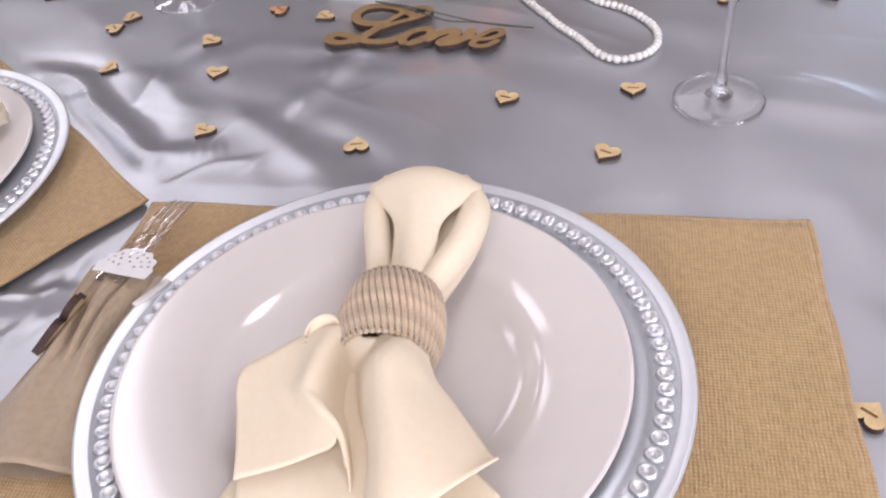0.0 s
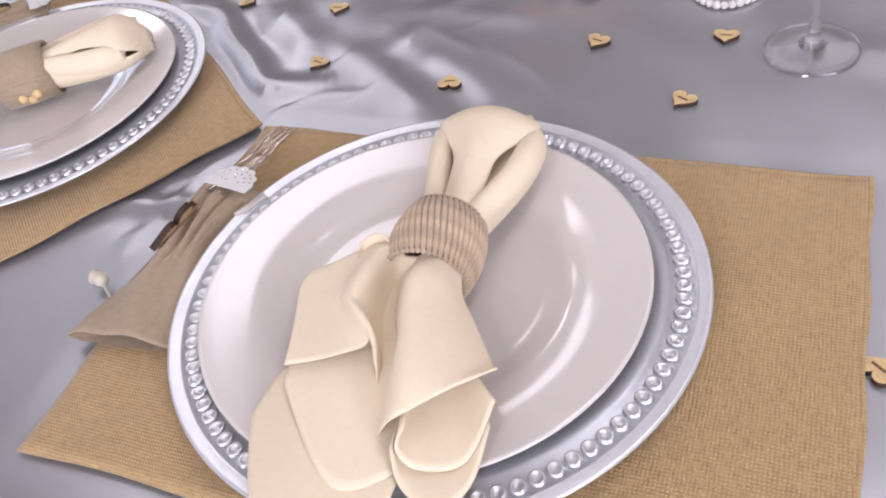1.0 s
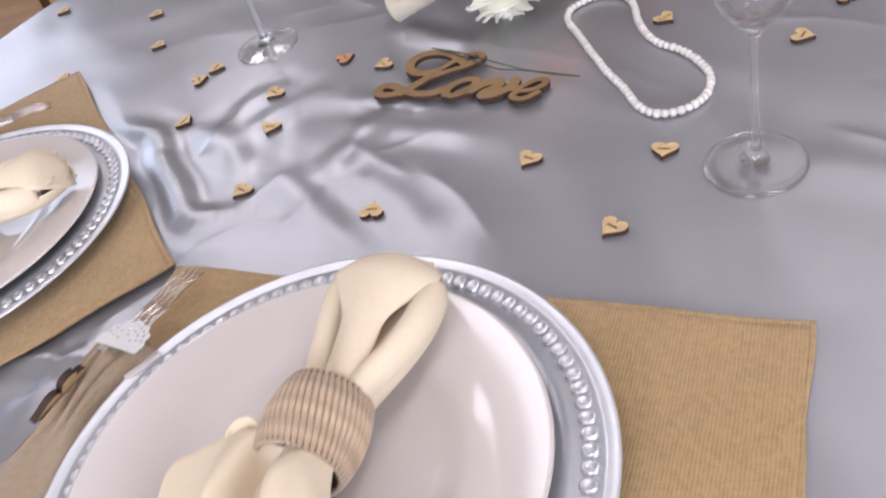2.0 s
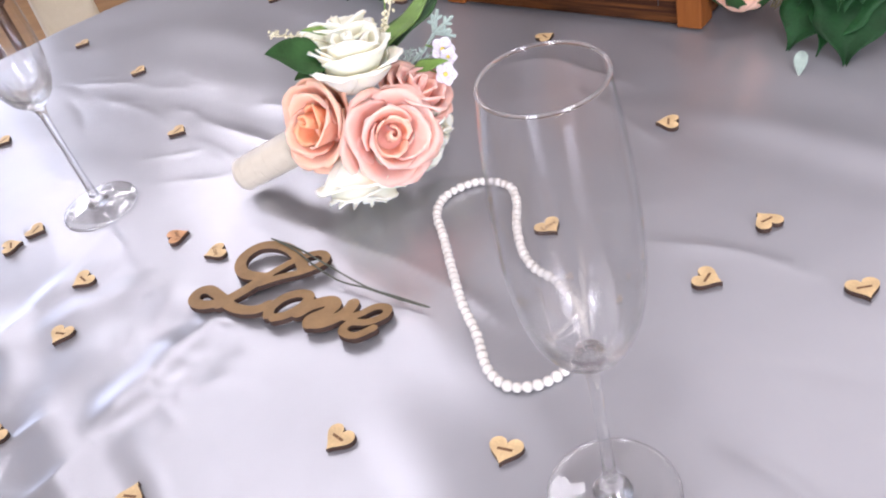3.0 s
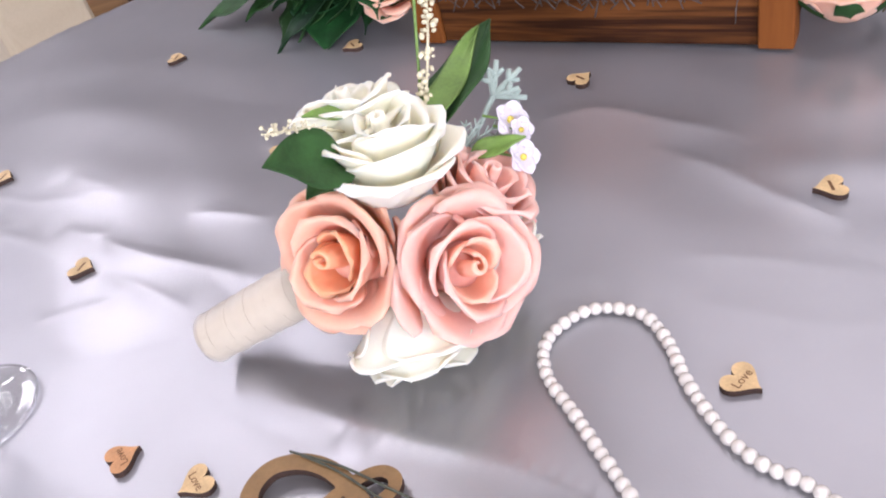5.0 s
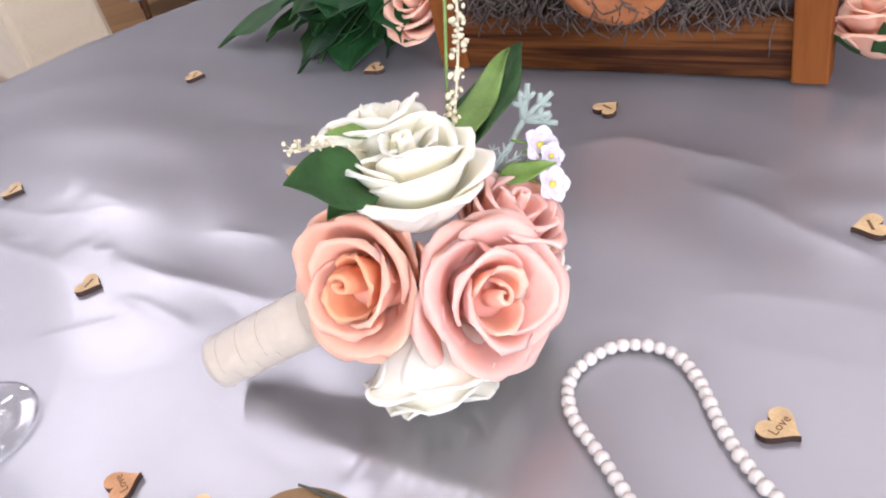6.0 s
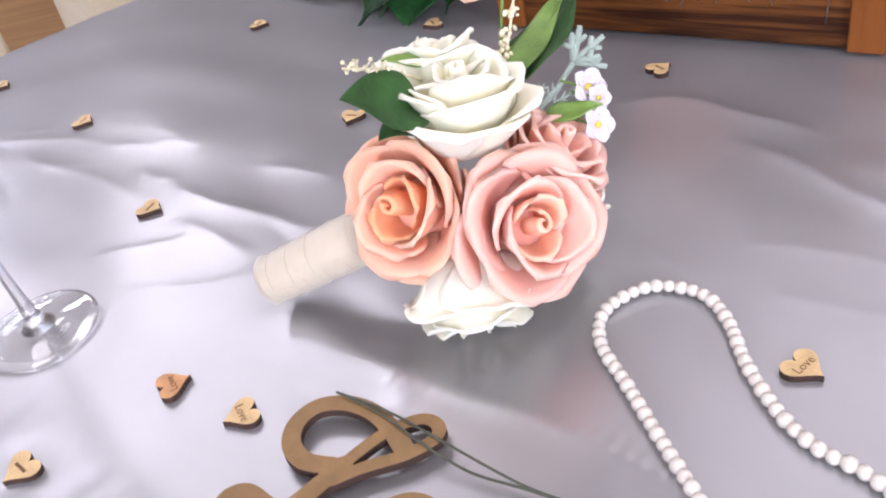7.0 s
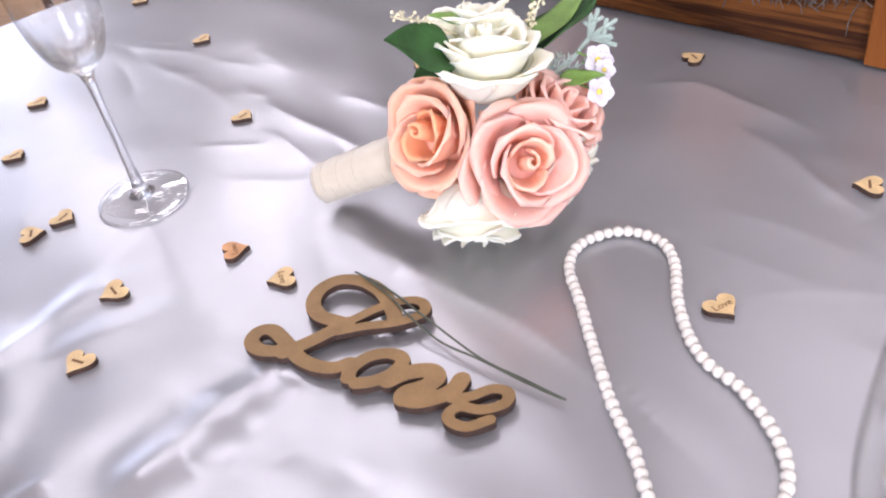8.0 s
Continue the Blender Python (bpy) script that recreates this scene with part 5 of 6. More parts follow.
def petal_bm(r0, r1, height, half, flare, curl, seed, swirl=1.0, thick=0.0017):
    """One broad cupped petal round the z axis, facing +x; one side tucks under its neighbour."""
    rnd = random.Random(seed)
    ph, lean = rnd.uniform(0, 6), rnd.uniform(-0.07, 0.07)
    slant, reflex = rnd.uniform(-0.07, 0.07), r1 * rnd.uniform(0.02, 0.10)
    tuck, peak = swirl * r1 * rnd.uniform(0.10, 0.17), rnd.uniform(-0.25, 0.25)

    def fn(u, v):
        s = 2 * u - 1
        # narrow foot, full middle, rounded top
        w = (0.62 + 0.38 * math.sin(min(1.0, v / 0.6) * math.pi / 2)) * (1 - 0.70 * max(0.0, (v - 0.6) / 0.4) ** 2.4)
        a = (s * w + peak * 0.3 * v * v) * half + lean * v
        z = height * v * (1 - 0.10 * s * s + slant * s)
        r = r0 + (r1 - r0) * math.sin(v * math.pi / 2) ** 0.75 + flare * v ** 3 * (1 - 0.5 * s * s) + curl * v ** 6
        r += tuck * s * v * w + 0.0005 * math.sin(s * 3 + ph) * v + reflex * max(0, abs(s) - 0.35) ** 1.5 * v ** 1.5
        return (r * math.cos(a), r * math.sin(a), z - curl * 0.9 * v ** 8)
    bm = sheet(fn, 16, 10, None, thick)
    bmesh.ops.recalc_face_normals(bm, faces=bm.faces)
    return bm


def bud_bm(k, seed):
    """The heart of a rose: one strip rolled up into a leaning cone."""
    rnd = random.Random(seed)
    ph, turns = rnd.uniform(0, 6), 1.15

    def fn(u, v):
        a = 2 * math.pi * turns * u + ph
        r = (0.0012 + 0.0052 * u) * (0.95 + 0.45 * math.sin(v * math.pi * 0.6) - 0.5 * v * v) + 0.0004 * math.sin(5 * u + ph)
        z = -0.006 + 0.0262 * v * (1 - 0.10 * u + 0.05 * math.sin(a * 0.9 + ph))
        return (r * k * math.cos(a), r * k * math.sin(a) + 0.0015 * k * v, z * k)
    bm = sheet(fn, 44, 9, None, 0.0018)
    bmesh.ops.recalc_face_normals(bm, faces=bm.faces)
    return bm


def build_rose(parent, centre, axis, radius, petal_mat, bud_mat, seed, spin=0.0, label="", open_out=1.0, layers=4, swirl=1.0):
    """A foam rose: a rolled bud wrapped by overlapping rings of broad petals."""
    z = Vector(axis).normalized()
    q = Vector((0, 0, 1)).rotation_difference(z).to_matrix().to_4x4()
    rose = part("rose", lathe([(0, -radius * 0.62), (radius * 0.34, -radius * 0.52), (radius * 0.42, -radius * 0.35), (radius * 0.3, radius * 0.05), (0, radius * 0.15)], 16), petal_mat, parent, label)
    rose.matrix_basis = Matrix.Translation(Vector(centre)) @ q @ pose(0, 0, 0, 0, 0, spin)
    k = radius / 0.032
    rnd = random.Random(seed)
    part("bud", bud_bm(k, seed), bud_mat, rose)
    # count, inner and outer radius, base, height, half angle, flare, curl
    rings = [(2, 0.0056, 0.0118, -0.009, 0.0285, 1.75, 0.0006, 0.0006, bud_mat),
             (3, 0.0084, 0.0182, -0.013, 0.0325, 1.45, 0.0030, 0.0020, petal_mat),
             (4, 0.0100, 0.0235, -0.016, 0.0310, 1.22, 0.0044, 0.0036, petal_mat),
             (5, 0.0114, 0.0268, -0.020, 0.0255, 1.06, 0.0056, 0.0040, petal_mat)]
    for ri, (cnt, r0, r1, zb, hh, half, fl, cu, mm) in enumerate(rings[:layers]):
        for i in range(cnt):
            a = 360 * i / cnt + ri * 47 + rnd.uniform(-9, 9)
            b = petal_bm(r0 * k, r1 * k, hh * k * rnd.uniform(0.94, 1.04), half * rnd.uniform(0.95, 1.08), fl * k * open_out * rnd.uniform(0.6, 1.4), cu * k, seed * 31 + ri * 7 + i, swirl)
            p = part("petal", b, mm, rose)
            p.matrix_basis = pose(rnd.uniform(-0.001, 0.001), rnd.uniform(-0.001, 0.001), zb * k, rnd.uniform(-1, 1) * swirl * (7 - ri), rnd.uniform(-1, 1) * swirl * (7 - ri), a)
    return rose


def leaf_bm(length, width, fold=0.25, droop=0.2, lobes=0, seed=0, blunt=False):
    """A leaf along +x with a folded midrib, drooping tip and, with lobes, an ivy outline."""
    rnd = random.Random(seed)
    tw = rnd.uniform(-0.3, 0.3)

    def fn(u, v):
        s = 2 * v - 1
        if lobes:
            prof = (0.95 * math.exp(-((u - 0.22) / 0.18) ** 2) + 0.58 * math.exp(-((u - 0.60) / 0.21) ** 2) + 0.20 * (1 - u)) * (1 - u ** 5)
        elif blunt:
            prof = math.sqrt(max(0.0, 1 - (2 * u ** 0.75 - 1) ** 2)) if u > 0.02 else 0.15
        else:
            prof = (math.sin(math.pi * u ** 0.8) ** 0.85) * (1 - 0.25 * u)
        y = s * width / 2 * prof
        x = length * u - (0.10 * length * abs(s) * math.exp(-((u - 0.2) / 0.2) ** 2) if lobes else 0)
        z = fold * abs(y) - droop * length * u * u + 0.03 * length * math.sin(u * 9) * abs(s) + tw * y * u
        return (x, y, z)
    bm = sheet(fn, 20, 8, None, 0.0005)
    bmesh.ops.recalc_face_normals(bm, faces=bm.faces)
    return bm


def aim(base, direction, up=(0, 0, 1)):
    """A pose at base whose x axis points along direction."""
    x = Vector(direction).normalized()
    y = Vector(up).cross(x)
    y = y.normalized() if y.length > 1e-5 else Vector((0, 1, 0))
    z = x.cross(y)
    m = Matrix((x, y, z)).transposed().to_4x4()
    return Matrix.Translation(Vector(base)) @ m


def build_bouquet():
    bq = empty("bouquet", pose(0, 0, 0), label="small bouquet of pink and ivory foam roses with ribbon-wrapped handle", category="bouquet")
    # handle
    a, b = Vector((0.012, 0.602, 0.0165)), Vector((0.100, 0.578, 0.0560))
    n = 30
    pts = [a.lerp(b, i / n) for i in range(n + 1)]
    rad = [0.0140 + 0.0014 * (i / n) + 0.0005 * ((i * 7) % 5 == 0) for i in range(n + 1)]
    h = part("handle", tube(pts, rad, 28), RIBBON, bq, "ivory ribbon-wrapped handle")
    for k in range(6):
        t0 = 0.08 + 0.14 * k
        c = a.lerp(b, t0)
        d = (b - a).normalized()
        s1 = d.cross(Vector((0, 0, 1))).normalized()
        s2 = s1.cross(d)
        r = 0.0143 + 0.0014 * t0
        wrap = [c + d * (0.006 * q / (2 * math.pi)) + r * (math.cos(q) * s1 + math.sin(q) * s2) for q in np.linspace(0, 2 * math.pi, 33)]
        part("ribbon_edge", tube(wrap, 0.00012, 5), RIBBON, h)
    build_rose(bq, (0.0990, 0.5665, 0.0668), (-0.56, -0.66, 0.50), 0.0355, PINK, PEACH_DARK, 1, 20, "pink foam rose")
    build_rose(bq, (0.1490, 0.5435, 0.0585), (0.36, -0.80, 0.46), 0.0345, PINK_PALE, PINK, 2, 70, "pale pink foam rose")
    build_rose(bq, (0.1310, 0.5790, 0.1065), (0.05, 0.10, 1.0), 0.0345, CREAM_PETAL, CREAM_PETAL, 3, 0, "ivory foam rose", 0.8, 4, 0.9)
    build_rose(bq, (0.1215, 0.6120, 0.1080), (-0.05, 0.35, 0.9), 0.0335, CREAM_PETAL, CREAM_PETAL, 4, 40, "ivory foam rose", 0.8, 4, 0.9)
    build_rose(bq, (0.1205, 0.5440, 0.0262), (0.05, -0.40, -0.80), 0.0345, CREAM_PETAL, CREAM_PETAL, 5, 10, "ivory foam rose", 0.6, 4, 0.3)
    build_rose(bq, (0.1700, 0.5670, 0.0370), (0.70, -0.45, -0.40), 0.0275, CREAM_PETAL, CREAM_PETAL, 6, 55, "ivory foam rose", 0.8, 4, 0.9)
    build_rose(bq, (0.1705, 0.5790, 0.0680), (0.55, -0.10, 0.75), 0.0300, PINK_PALE, PINK_PALE, 7, 15, "pale pink foam rose", 0.4, 4, 0.4)
    # leaves; the fourth, narrow and pale, paints the lit half of the folded third
    for base, tip, w, mm, up in (((0.113, 0.574, 0.112), (0.0820, 0.5420, 0.1415), 0.034, LEAF, (0.1, -0.65, 0.9)), ((0.112, 0.585, 0.100), (0.092, 0.556, 0.112), 0.022, LEAF, (0, -0.5, 1)),
                                 ((0.158, 0.600, 0.098), (0.2075, 0.661, 0.119), 0.036, LEAF, (-0.6, -0.7, 0.6)), ((0.150, 0.593, 0.100), (0.199, 0.651, 0.122), 0.018, LEAF_PALE, (-0.6, -0.8, 0.4)),
                                 ((0.172, 0.598, 0.080), (0.200, 0.590, 0.086), 0.014, LEAF_PALE, (0, -0.5, 1)), ((0.125, 0.600, 0.122), (0.100, 0.590, 0.133), 0.012, LEAF_PALE, (0, -0.5, 1))):
        d = Vector(tip) - Vector(base)
        lf = part("leaf", leaf_bm(d.length, w, 0.35, 0.02, 0, int(w * 9999)), mm, bq, "green fabric leaf")
        lf.matrix_basis = aim(base, d, up)
    # spike of tiny cream buds
    line = smooth_line([(0.150, 0.594, 0.100), (0.157, 0.603, 0.112), (0.167, 0.622, 0.131), (0.174, 0.637, 0.149), (0.178, 0.648, 0.170), (0.181, 0.655, 0.195)], 40)
    bm = tube(line, 0.0007, 6)
    rnd = random.Random(5)
    for i in range(120):
        p = Vector(line[int(rnd.uniform(2, 39))]) + Vector((rnd.uniform(-1, 1), rnd.uniform(-1, 1), rnd.uniform(-1, 1))) * 0.0034
        bmesh.ops.create_icosphere(bm, subdivisions=1, radius=rnd.uniform(0.0008, 0.0018), matrix=Matrix.Translation(p) @ Euler((rnd.random() * 3, rnd.random() * 3, 0)).to_matrix().to_4x4() @ Matrix.Diagonal((1, 1, 1.5, 1)))
    part("flower_spike", bm, SPRAY, bq, "cream flower spike")
    part("stalk", tube(smooth_line([(0.1500, 0.604, 0.0960), (0.1565, 0.616, 0.1090), (0.1620, 0.622, 0.1330), (0.1690, 0.630, 0.1640)], 20), 0.0008, 6), LEAF_PALE, bq, "thin olive stalk")
    # dusty miller: a lobed grey-green leaf
    bm = bmesh.new()
    root = Vector((0.182, 0.610, 0.088))
    fork = Vector((0.193, 0.616, 0.0985))
    tube([Vector((0.166, 0.600, 0.080)), root, fork], [0.0010, 0.0014, 0.0018], 6, bm)
    for tip in ((0.2096, 0.617, 0.1084), (0.1989, 0.620, 0.1150), (0.2060, 0.612, 0.1005), (0.1935, 0.618, 0.1115), (0.2090, 0.612, 0.0939)):
        q = Vector(tip)
        mid = fork.lerp(q, 0.55)
        tube([fork, mid, q], [0.0017, 0.0017, 0.0014], 6, bm)
        side = (q - fork).cross(Vector((0, 1, 0))).normalized()
        for sg in (-1, 1):
            e = mid + sg * side * 0.0042 + (q - fork) * 0.22
            tube([mid, mid.lerp(e, 0.6), e], [0.0013, 0.0015, 0.0012], 6, bm)
    base = Vector((0.1661, 0.604, 0.0795))
    for tip in ((0.1696, 0.606, 0.0948), (0.1753, 0.607, 0.0949), (0.1823, 0.607, 0.0927), (0.1918, 0.607, 0.0873), (0.1912, 0.606, 0.0809), (0.1621, 0.606, 0.0926), (0.1832, 0.604, 0.0754)):
        q = Vector(tip)
        tube([base, base.lerp(q, 0.5), q], [0.0008, 0.0009, 0.0005], 5, bm)
        for u in (0.45, 0.65, 0.82):
            p = base.lerp(q, u)
            side = (q - base).cross(Vector((0, 1, 0))).normalized()
            for sg in (-1, 1):
                tube([p, p + sg * side * 0.0030 + (q - base) * 0.14], [0.0006, 0.0004], 5, bm)
    part("dusty_leaf", bm, DUSTY, bq, "grey-green feathery leaf")
    line = smooth_line([(0.116, 0.592, 0.118), (0.103, 0.575, 0.134), (0.0865, 0.5550, 0.1480)], 24)
    bm = tube(line, 0.0006, 5)
    rnd = random.Random(8)
    for i in range(44):
        p = Vector(line[int(rnd.uniform(9, 24))])
        q = p + Vector((rnd.uniform(-1, 1), rnd.uniform(-1, 1), rnd.uniform(-0.6, 1))) * 0.0034
        tube([p, q], [0.0003, 0.0003], 4, bm)
        bmesh.ops.create_icosphere(bm, subdivisions=1, radius=rnd.uniform(0.0006, 0.0012), matrix=Matrix.Translation(q))
    part("filler_sprig", bm, SPRAY, bq, "pale cream filler sprig")
    for c, s in (((0.1967, 0.6060, 0.0880), 1.25), ((0.1960, 0.5880, 0.0760), 1.15), ((0.200, 0.600, 0.084), 0.9)):
        bm = bmesh.new()
        for i in range(5):
            pb = leaf_bm(0.0080 * s, 0.0085 * s, 0.25, 0.12, 0, i, True)
            bmesh.ops.transform(pb, matrix=pose(0, 0, 0, 0, -20, 72 * i), verts=pb.verts)
            tmp = bpy.data.meshes.new("tmp")
            pb.to_mesh(tmp)
            pb.free()
            bm.from_mesh(tmp)
            bpy.data.meshes.remove(tmp)
        fl = part("blossom", bm, BLOSSOM, bq, "small white blossom")
        fl.matrix_basis = Matrix.Translation(c) @ Vector((0, 0, 1)).rotation_difference(Vector((0.35, -0.8, 0.5))).to_matrix().to_4x4()
        e = bmesh.new()
        bmesh.ops.create_icosphere(e, subdivisions=2, radius=0.0016 * s, matrix=Matrix.Translation((0, 0, 0.001)))
        part("eye", e, YELLOW, fl, "yellow flower centre")
        st = tube([(0, 0, 0), Vector((-0.012, 0.004, -0.006))], 0.0007, 5)
        part("stalk", st, LEAF_PALE, fl)
    return bq


build_bouquet()

# ---------------------------------------------------------------- crate with moss and greenery
CR_A, CR_B = Vector((0.4225, 0.7210, 0)), Vector((0.1930, 0.9100, 0))
CR_ANG = math.degrees(math.atan2(CR_A.y - CR_B.y, CR_A.x - CR_B.x))
# height past the lower board is unseen, raised to darken the cloth's reflection
CR_L, CR_D, CR_H = (CR_A - CR_B).length, 0.20, 0.190


def build_crate():
    # local x along the front from the far corner, y into the crate
    cr = empty("wooden_crate", pose(CR_B.x, CR_B.y, 0.0015, 0, 0, CR_ANG), label="stained wooden crate with burnt grain and corner posts", category="crate")
    pw = 0.024
    for x in (pw / 2, CR_L - pw / 2):
        for y in (pw / 2, CR_D - pw / 2):
            part("corner_post", box_bm(pw, pw, CR_H, 0.0015, (x, y, CR_H / 2)), CRATE_POST, cr, "orange-stained corner post", False)
    # lowest board, then two unseen ones added with the extra height
    for z0, z1 in ((0.001, 0.047), (0.074, 0.118), (0.140, 0.184)):
        part("front_board", box_bm(CR_L - 2 * pw, 0.010, z1 - z0, 0.0012, (CR_L / 2, 0.009, (z0 + z1) / 2)), CRATE, cr, "dark streaked front board", False)
        part("back_board", box_bm(CR_L - 2 * pw, 0.010, z1 - z0, 0.0012, (CR_L / 2, CR_D - 0.009, (z0 + z1) / 2)), CRATE, cr, "", False)
        for x in (0.009, CR_L - 0.009):
            b = box_bm(CR_D - 2 * pw, 0.010, z1 - z0, 0.0012)
            s = part("side_board", b, CRATE, cr, "", False)
            s.matrix_basis = pose(x, CR_D / 2, (z0 + z1) / 2, 0, 0, 90)
    part("bottom_board", box_bm(CR_L - 2 * pw, CR_D - 0.03, 0.006, 0.001, (CR_L / 2, CR_D / 2, 0.006)), CRATE, cr, "", False)
    # round wooden plaque on the front
    prof = [(0, 0.006), (0.036, 0.006), (0.037, 0.0072), (0.0445, 0.0072), (0.0455, 0.006), (0.0455, 0.0006), (0.0445, 0), (0, 0)]
    pl = part("round_plaque", lathe(prof, 64), PLAQUE, cr, "round orange wooden plaque")
    pl.matrix_basis = pose(0.1560, -0.001, 0.0895, 90, 0, 0)
    # moss that fills the crate and hangs over the lower board
    ms = empty("dried_moss", pose(CR_B.x, CR_B.y, 0.0015, 0, 0, CR_ANG), label="grey dried moss hanging out of the wooden crate", category="moss", kind="stuff")
    rnd = random.Random(3)
    bm = bmesh.new()
    for i in range(300):
        x = rnd.uniform(0.03, CR_L - 0.03)
        y = rnd.uniform(0.0, 0.05)
        z = rnd.uniform(0.046, 0.066)
        pts = [(x, y + 0.012, z)]
        dx = rnd.uniform(-0.010, 0.010)
        reach = rnd.uniform(0.004, 0.016)
        drop = rnd.uniform(0.002, 0.014) * (1.7 if rnd.random() < 0.1 else 1)
        pts.append((x + dx * 0.4, y * 0.3 - reach * 0.3, z + rnd.uniform(-0.002, 0.004)))
        pts.append((x + dx, -0.002 - reach * 0.5, z - drop * 0.4))
        pts.append((x + dx * 1.6 + rnd.uniform(-0.006, 0.006), -0.003 - reach * 0.4, z - drop))
        tube(smooth_line(pts, 8), rnd.uniform(0.0004, 0.0008), 4, bm)
    part("moss_strands", bm, MOSS, ms)
    bm = box_bm(CR_L - 0.052, CR_D - 0.05, 0.045, 0.01, (CR_L / 2, CR_D / 2, 0.033))
    part("moss_bed", bm, MOSS, ms)


build_crate()


def build_spray(name, label, items, roses, layers=4):
    ob = empty(name, pose(0, 0, 0), label=label, category="greenery")
    for i, (base, tip, w, lob, mm) in enumerate(items):
        d = Vector(tip) - Vector(base)
        lf = part("leaf", leaf_bm(d.length, w, 0.22, 0.10, lob, i + 3), mm, ob, "dark green fabric leaf")
        lf.matrix_basis = aim(base, d)
    for i, (c, ax, r, mm) in enumerate(roses):
        rs = build_rose(ob, c, ax, r, mm, mm, 20 + i, 30 * i, "peach foam rose", 0.4 if layers < 4 else 1.0, layers)
        for k in range(5):
            sp = part("sepal", leaf_bm(r * 1.20, r * 0.62, 0.3, -0.55, 0, k), LEAF, rs, "green sepal")
            sp.matrix_basis = pose(0, 0, -r * 0.72, 0, -14, 72 * k + 18) @ pose(r * 0.20, 0, 0)
    return ob


TWIG = mat("dry_olive_twig", (0.267, 0.235, 0.121), 0.8, noise_scale=90, noise_amt=0.35)
PEACH = foam_mat("peach_foam_petal", (0.95, 0.50, 0.36), noise_amt=0.06, random_amt=0.05)
build_spray("rose_spray", "ivy leaves and a peach rose beside the crate", [
    ((0.540, 0.700, 0.050), (0.469, 0.648, 0.003), 0.085, 1, LEAF_DARK), ((0.545, 0.690, 0.045), (0.503, 0.603, 0.003), 0.090, 1, LEAF_DARK),
    ((0.545, 0.720, 0.065), (0.488, 0.672, 0.035), 0.07, 1, LEAF_DARK), ((0.565, 0.690, 0.045), (0.565, 0.605, 0.006), 0.09, 1, LEAF_DARK),
    ((0.565, 0.725, 0.075), (0.535, 0.650, 0.060), 0.09, 1, LEAF_DARK), ((0.550, 0.685, 0.040), (0.490, 0.630, 0.010), 0.075, 1, LEAF_DARK),
    ((0.590, 0.690, 0.070), (0.585, 0.630, 0.040), 0.08, 1, LEAF_DARK), ((0.545, 0.700, 0.060), (0.510, 0.640, 0.040), 0.085, 1, LEAF_DARK),
    ((0.482, 0.636, 0.008), (0.471, 0.611, 0.002), 0.012, 0, DUSTY)],
    [((0.462, 0.722, 0.036), (0.0, 0.25, 1.0), 0.034, PEACH)], 5)
rnd = random.Random(21)
twigs = bmesh.new()
for i in range(46):
    p = Vector((0.496 + rnd.uniform(-0.013, 0.016), 0.712 + rnd.uniform(-0.015, 0.02), rnd.uniform(0.004, 0.03)))
    q = p + Vector((rnd.uniform(-0.016, 0.010), rnd.uniform(-0.02, 0.01), rnd.uniform(0.004, 0.035)))
    tube([p, p.lerp(q, 0.5) + Vector((0.002, 0, 0.002)), q], [0.0006, 0.0006, 0.0004], 5, twigs)
    bmesh.ops.create_icosphere(twigs, subdivisions=1, radius=rnd.uniform(0.0008, 0.0018), matrix=Matrix.Translation(q))
tagged(link_mesh("dried_sprigs", twigs, TWIG), label="dry olive sprigs between a rose and ivy leaves", category="greenery", kind="stuff")
rnd = random.Random(11)
clump = []
for i in range(30):
    bx, by = 0.165 + rnd.uniform(-0.035, 0.03), 1.005 + rnd.uniform(-0.03, 0.05)
    az = radians(rnd.uniform(135, 265))
    ln = rnd.uniform(0.050, 0.085)
    bz = rnd.uniform(0.02, 0.085)
    tip = (bx + ln * math.cos(az), by + 0.75 * ln * math.sin(az), max(0.004, bz - rnd.uniform(-0.01, 0.05)))
    clump.append(((bx, by, bz), tip, rnd.uniform(0.065, 0.095), i % 3 != 0, (LEAF_DARK, LEAF, LEAF_DARK)[i % 3]))
build_spray("leaf_spray", "ivy leaves and a peach rose beside the crate", [
    ((0.110, 1.075, 0.040), (-0.006, 1.105, 0.010), 0.085, 1, LEAF), ((0.130, 1.050, 0.045), (0.044, 1.075, 0.012), 0.060, 0, LEAF),
    ((0.150, 1.010, 0.045), (0.066, 0.982, 0.005), 0.055, 1, LEAF_DARK), ((0.155, 1.015, 0.060), (0.075, 1.030, 0.030), 0.060, 0, LEAF_DARK),
    ((0.160, 1.000, 0.050), (0.088, 0.992, 0.006), 0.050, 1, LEAF), ((0.170, 0.990, 0.055), (0.130, 0.978, 0.006), 0.055, 1, LEAF_DARK),
    ((0.180, 1.000, 0.065), (0.115, 1.010, 0.060), 0.060, 1, LEAF), ((0.190, 1.000, 0.070), (0.150, 0.985, 0.035), 0.05, 1, LEAF_DARK),
    ((0.165, 1.030, 0.065), (0.100, 1.050, 0.070), 0.060, 0, LEAF_DARK), ((0.180, 0.985, 0.035), (0.150, 0.962, 0.004), 0.035, 1, LEAF_DARK),
    ((0.130, 1.10, 0.045), (0.050, 1.13, 0.035), 0.06, 1, LEAF), ((0.19, 0.975, 0.05), (0.158, 0.965, 0.03), 0.04, 0, LEAF_DARK)] + clump,
    [((0.186, 0.946, 0.046), (-0.35, -0.45, 0.65), 0.030, PEACH)])

# ---------------------------------------------------------------- chairs beyond the table


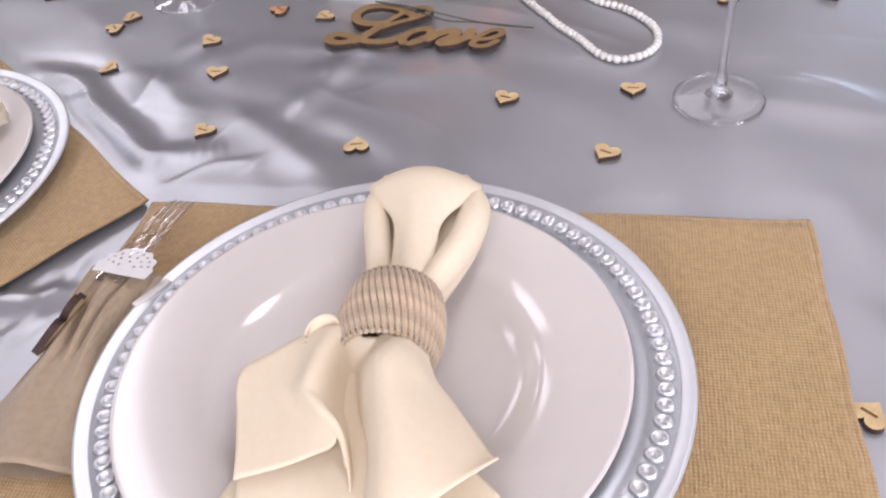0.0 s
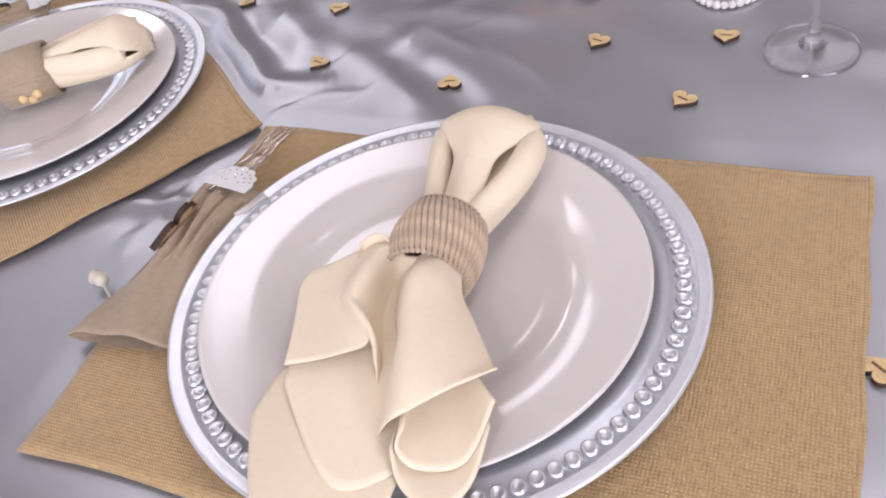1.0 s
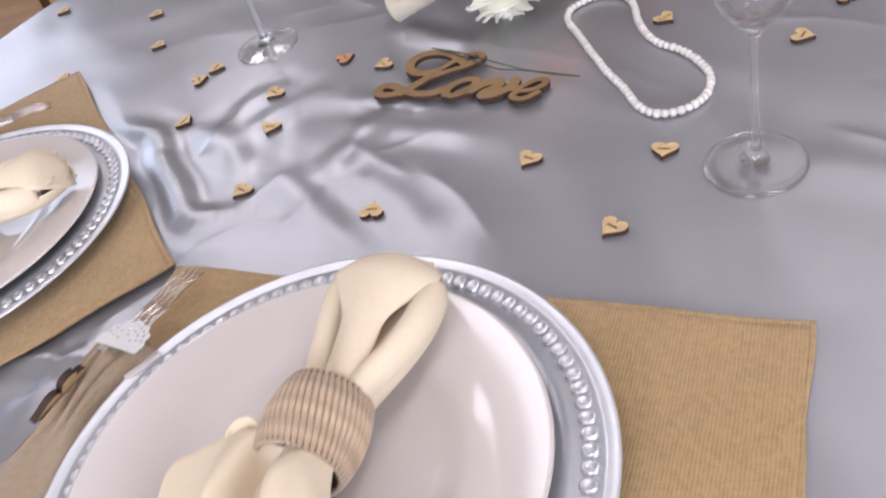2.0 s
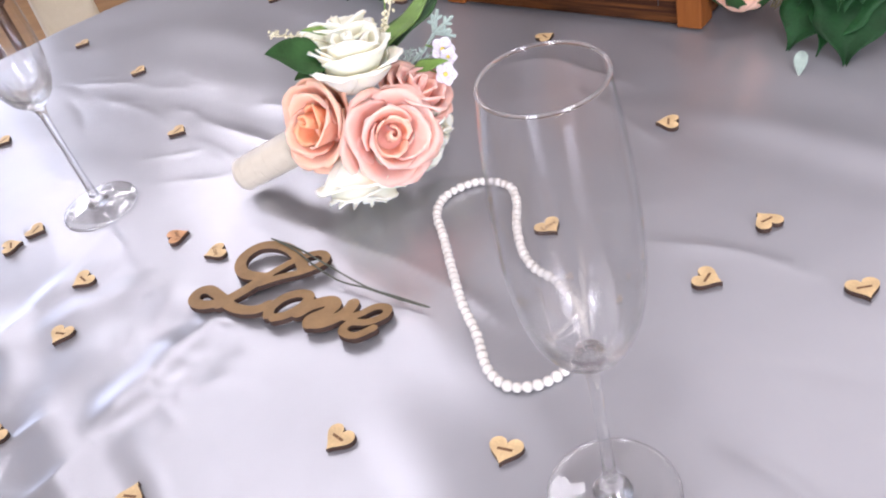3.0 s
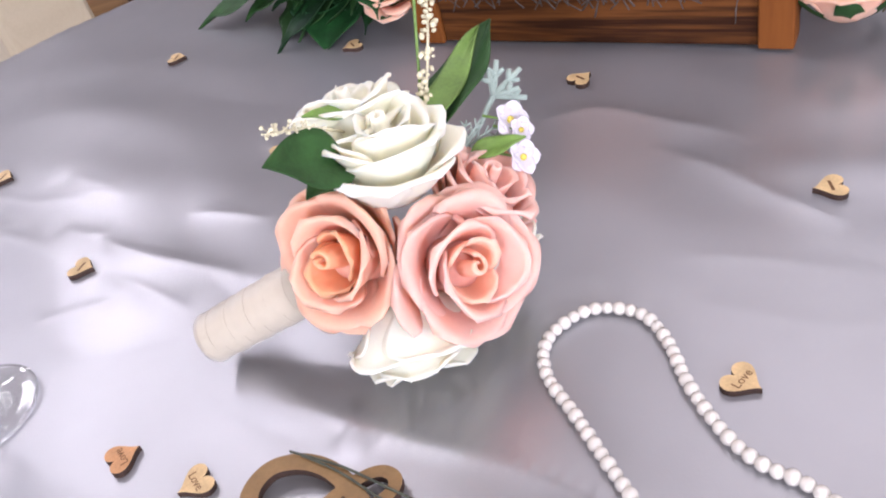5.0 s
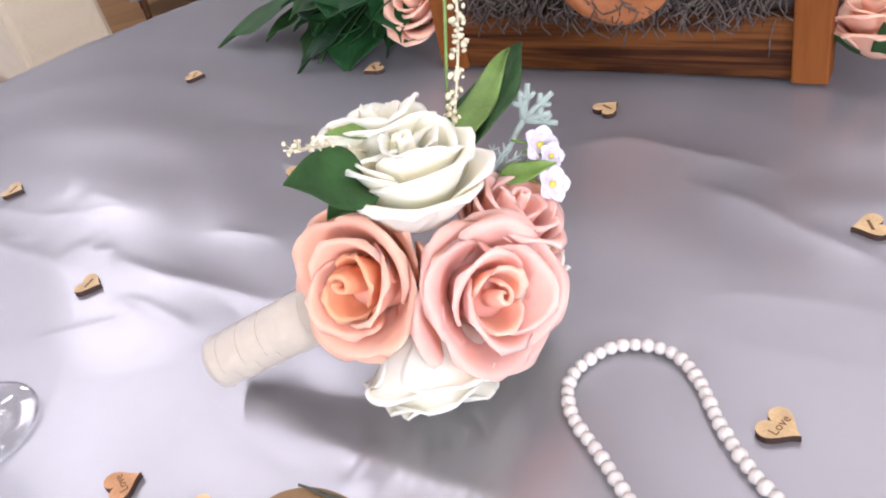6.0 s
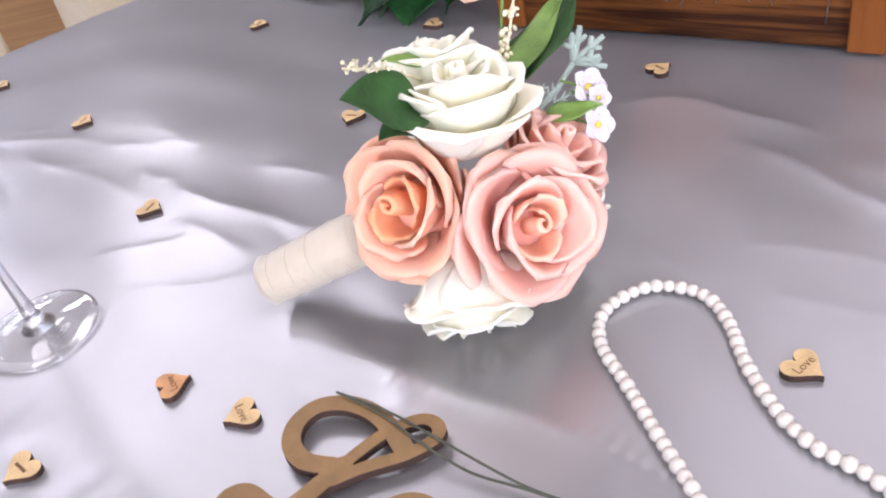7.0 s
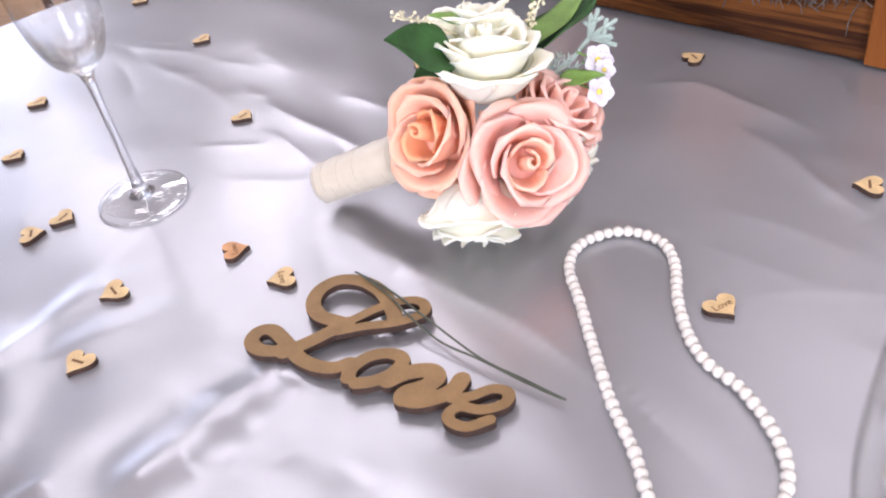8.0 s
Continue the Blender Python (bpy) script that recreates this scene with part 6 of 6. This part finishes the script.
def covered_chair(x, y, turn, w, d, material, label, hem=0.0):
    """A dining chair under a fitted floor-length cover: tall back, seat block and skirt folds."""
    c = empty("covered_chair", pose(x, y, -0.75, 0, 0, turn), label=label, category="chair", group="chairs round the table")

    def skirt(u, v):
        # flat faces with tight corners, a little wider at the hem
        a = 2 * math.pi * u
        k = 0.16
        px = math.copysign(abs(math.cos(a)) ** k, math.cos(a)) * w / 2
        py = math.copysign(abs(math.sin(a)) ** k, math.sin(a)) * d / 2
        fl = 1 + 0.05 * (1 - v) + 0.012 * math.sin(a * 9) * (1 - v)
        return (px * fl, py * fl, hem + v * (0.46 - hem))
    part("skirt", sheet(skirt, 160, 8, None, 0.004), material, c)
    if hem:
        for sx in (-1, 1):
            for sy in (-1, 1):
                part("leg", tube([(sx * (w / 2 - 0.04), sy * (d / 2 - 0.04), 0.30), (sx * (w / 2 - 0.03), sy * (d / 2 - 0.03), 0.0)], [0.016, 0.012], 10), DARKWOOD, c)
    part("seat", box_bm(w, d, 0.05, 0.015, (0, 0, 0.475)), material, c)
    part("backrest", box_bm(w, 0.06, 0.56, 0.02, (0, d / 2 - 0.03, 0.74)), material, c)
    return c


def dark_chair(x, y, turn, label):
    c = empty("side_chair", pose(x, y, -0.75, 0, 0, turn), label=label, category="chair", group="chairs round the table")
    part("seat", box_bm(0.44, 0.44, 0.07, 0.02, (0, 0, 0.455)), DARKCLOTH, c, "dark brown upholstered seat")
    part("backrest", box_bm(0.42, 0.04, 0.40, 0.015, (0, 0.21, 0.76)), DARKCLOTH, c)
    for sx in (-1, 1):
        for sy in (-1, 1):
            part("leg", tube([(sx * 0.19, sy * 0.19, 0.42), (sx * 0.20, sy * 0.21, 0.0)], [0.018, 0.013], 10), DARKWOOD, c)


covered_chair(-0.883, 3.38, 34.8, 0.31, 0.42, COVER, "chair under a cream fabric cover")
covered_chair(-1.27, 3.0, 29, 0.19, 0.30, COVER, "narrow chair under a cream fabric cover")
covered_chair(-0.42, 3.75, 12, 0.40, 0.40, BLUECOVER, "chair under a short pale blue cover with dark legs", 0.14)
# chair form put where the background is dark and unidentified
dark_chair(-1.42, 2.42, 40, "dark brown upholstered chair filling an unidentified dark area")
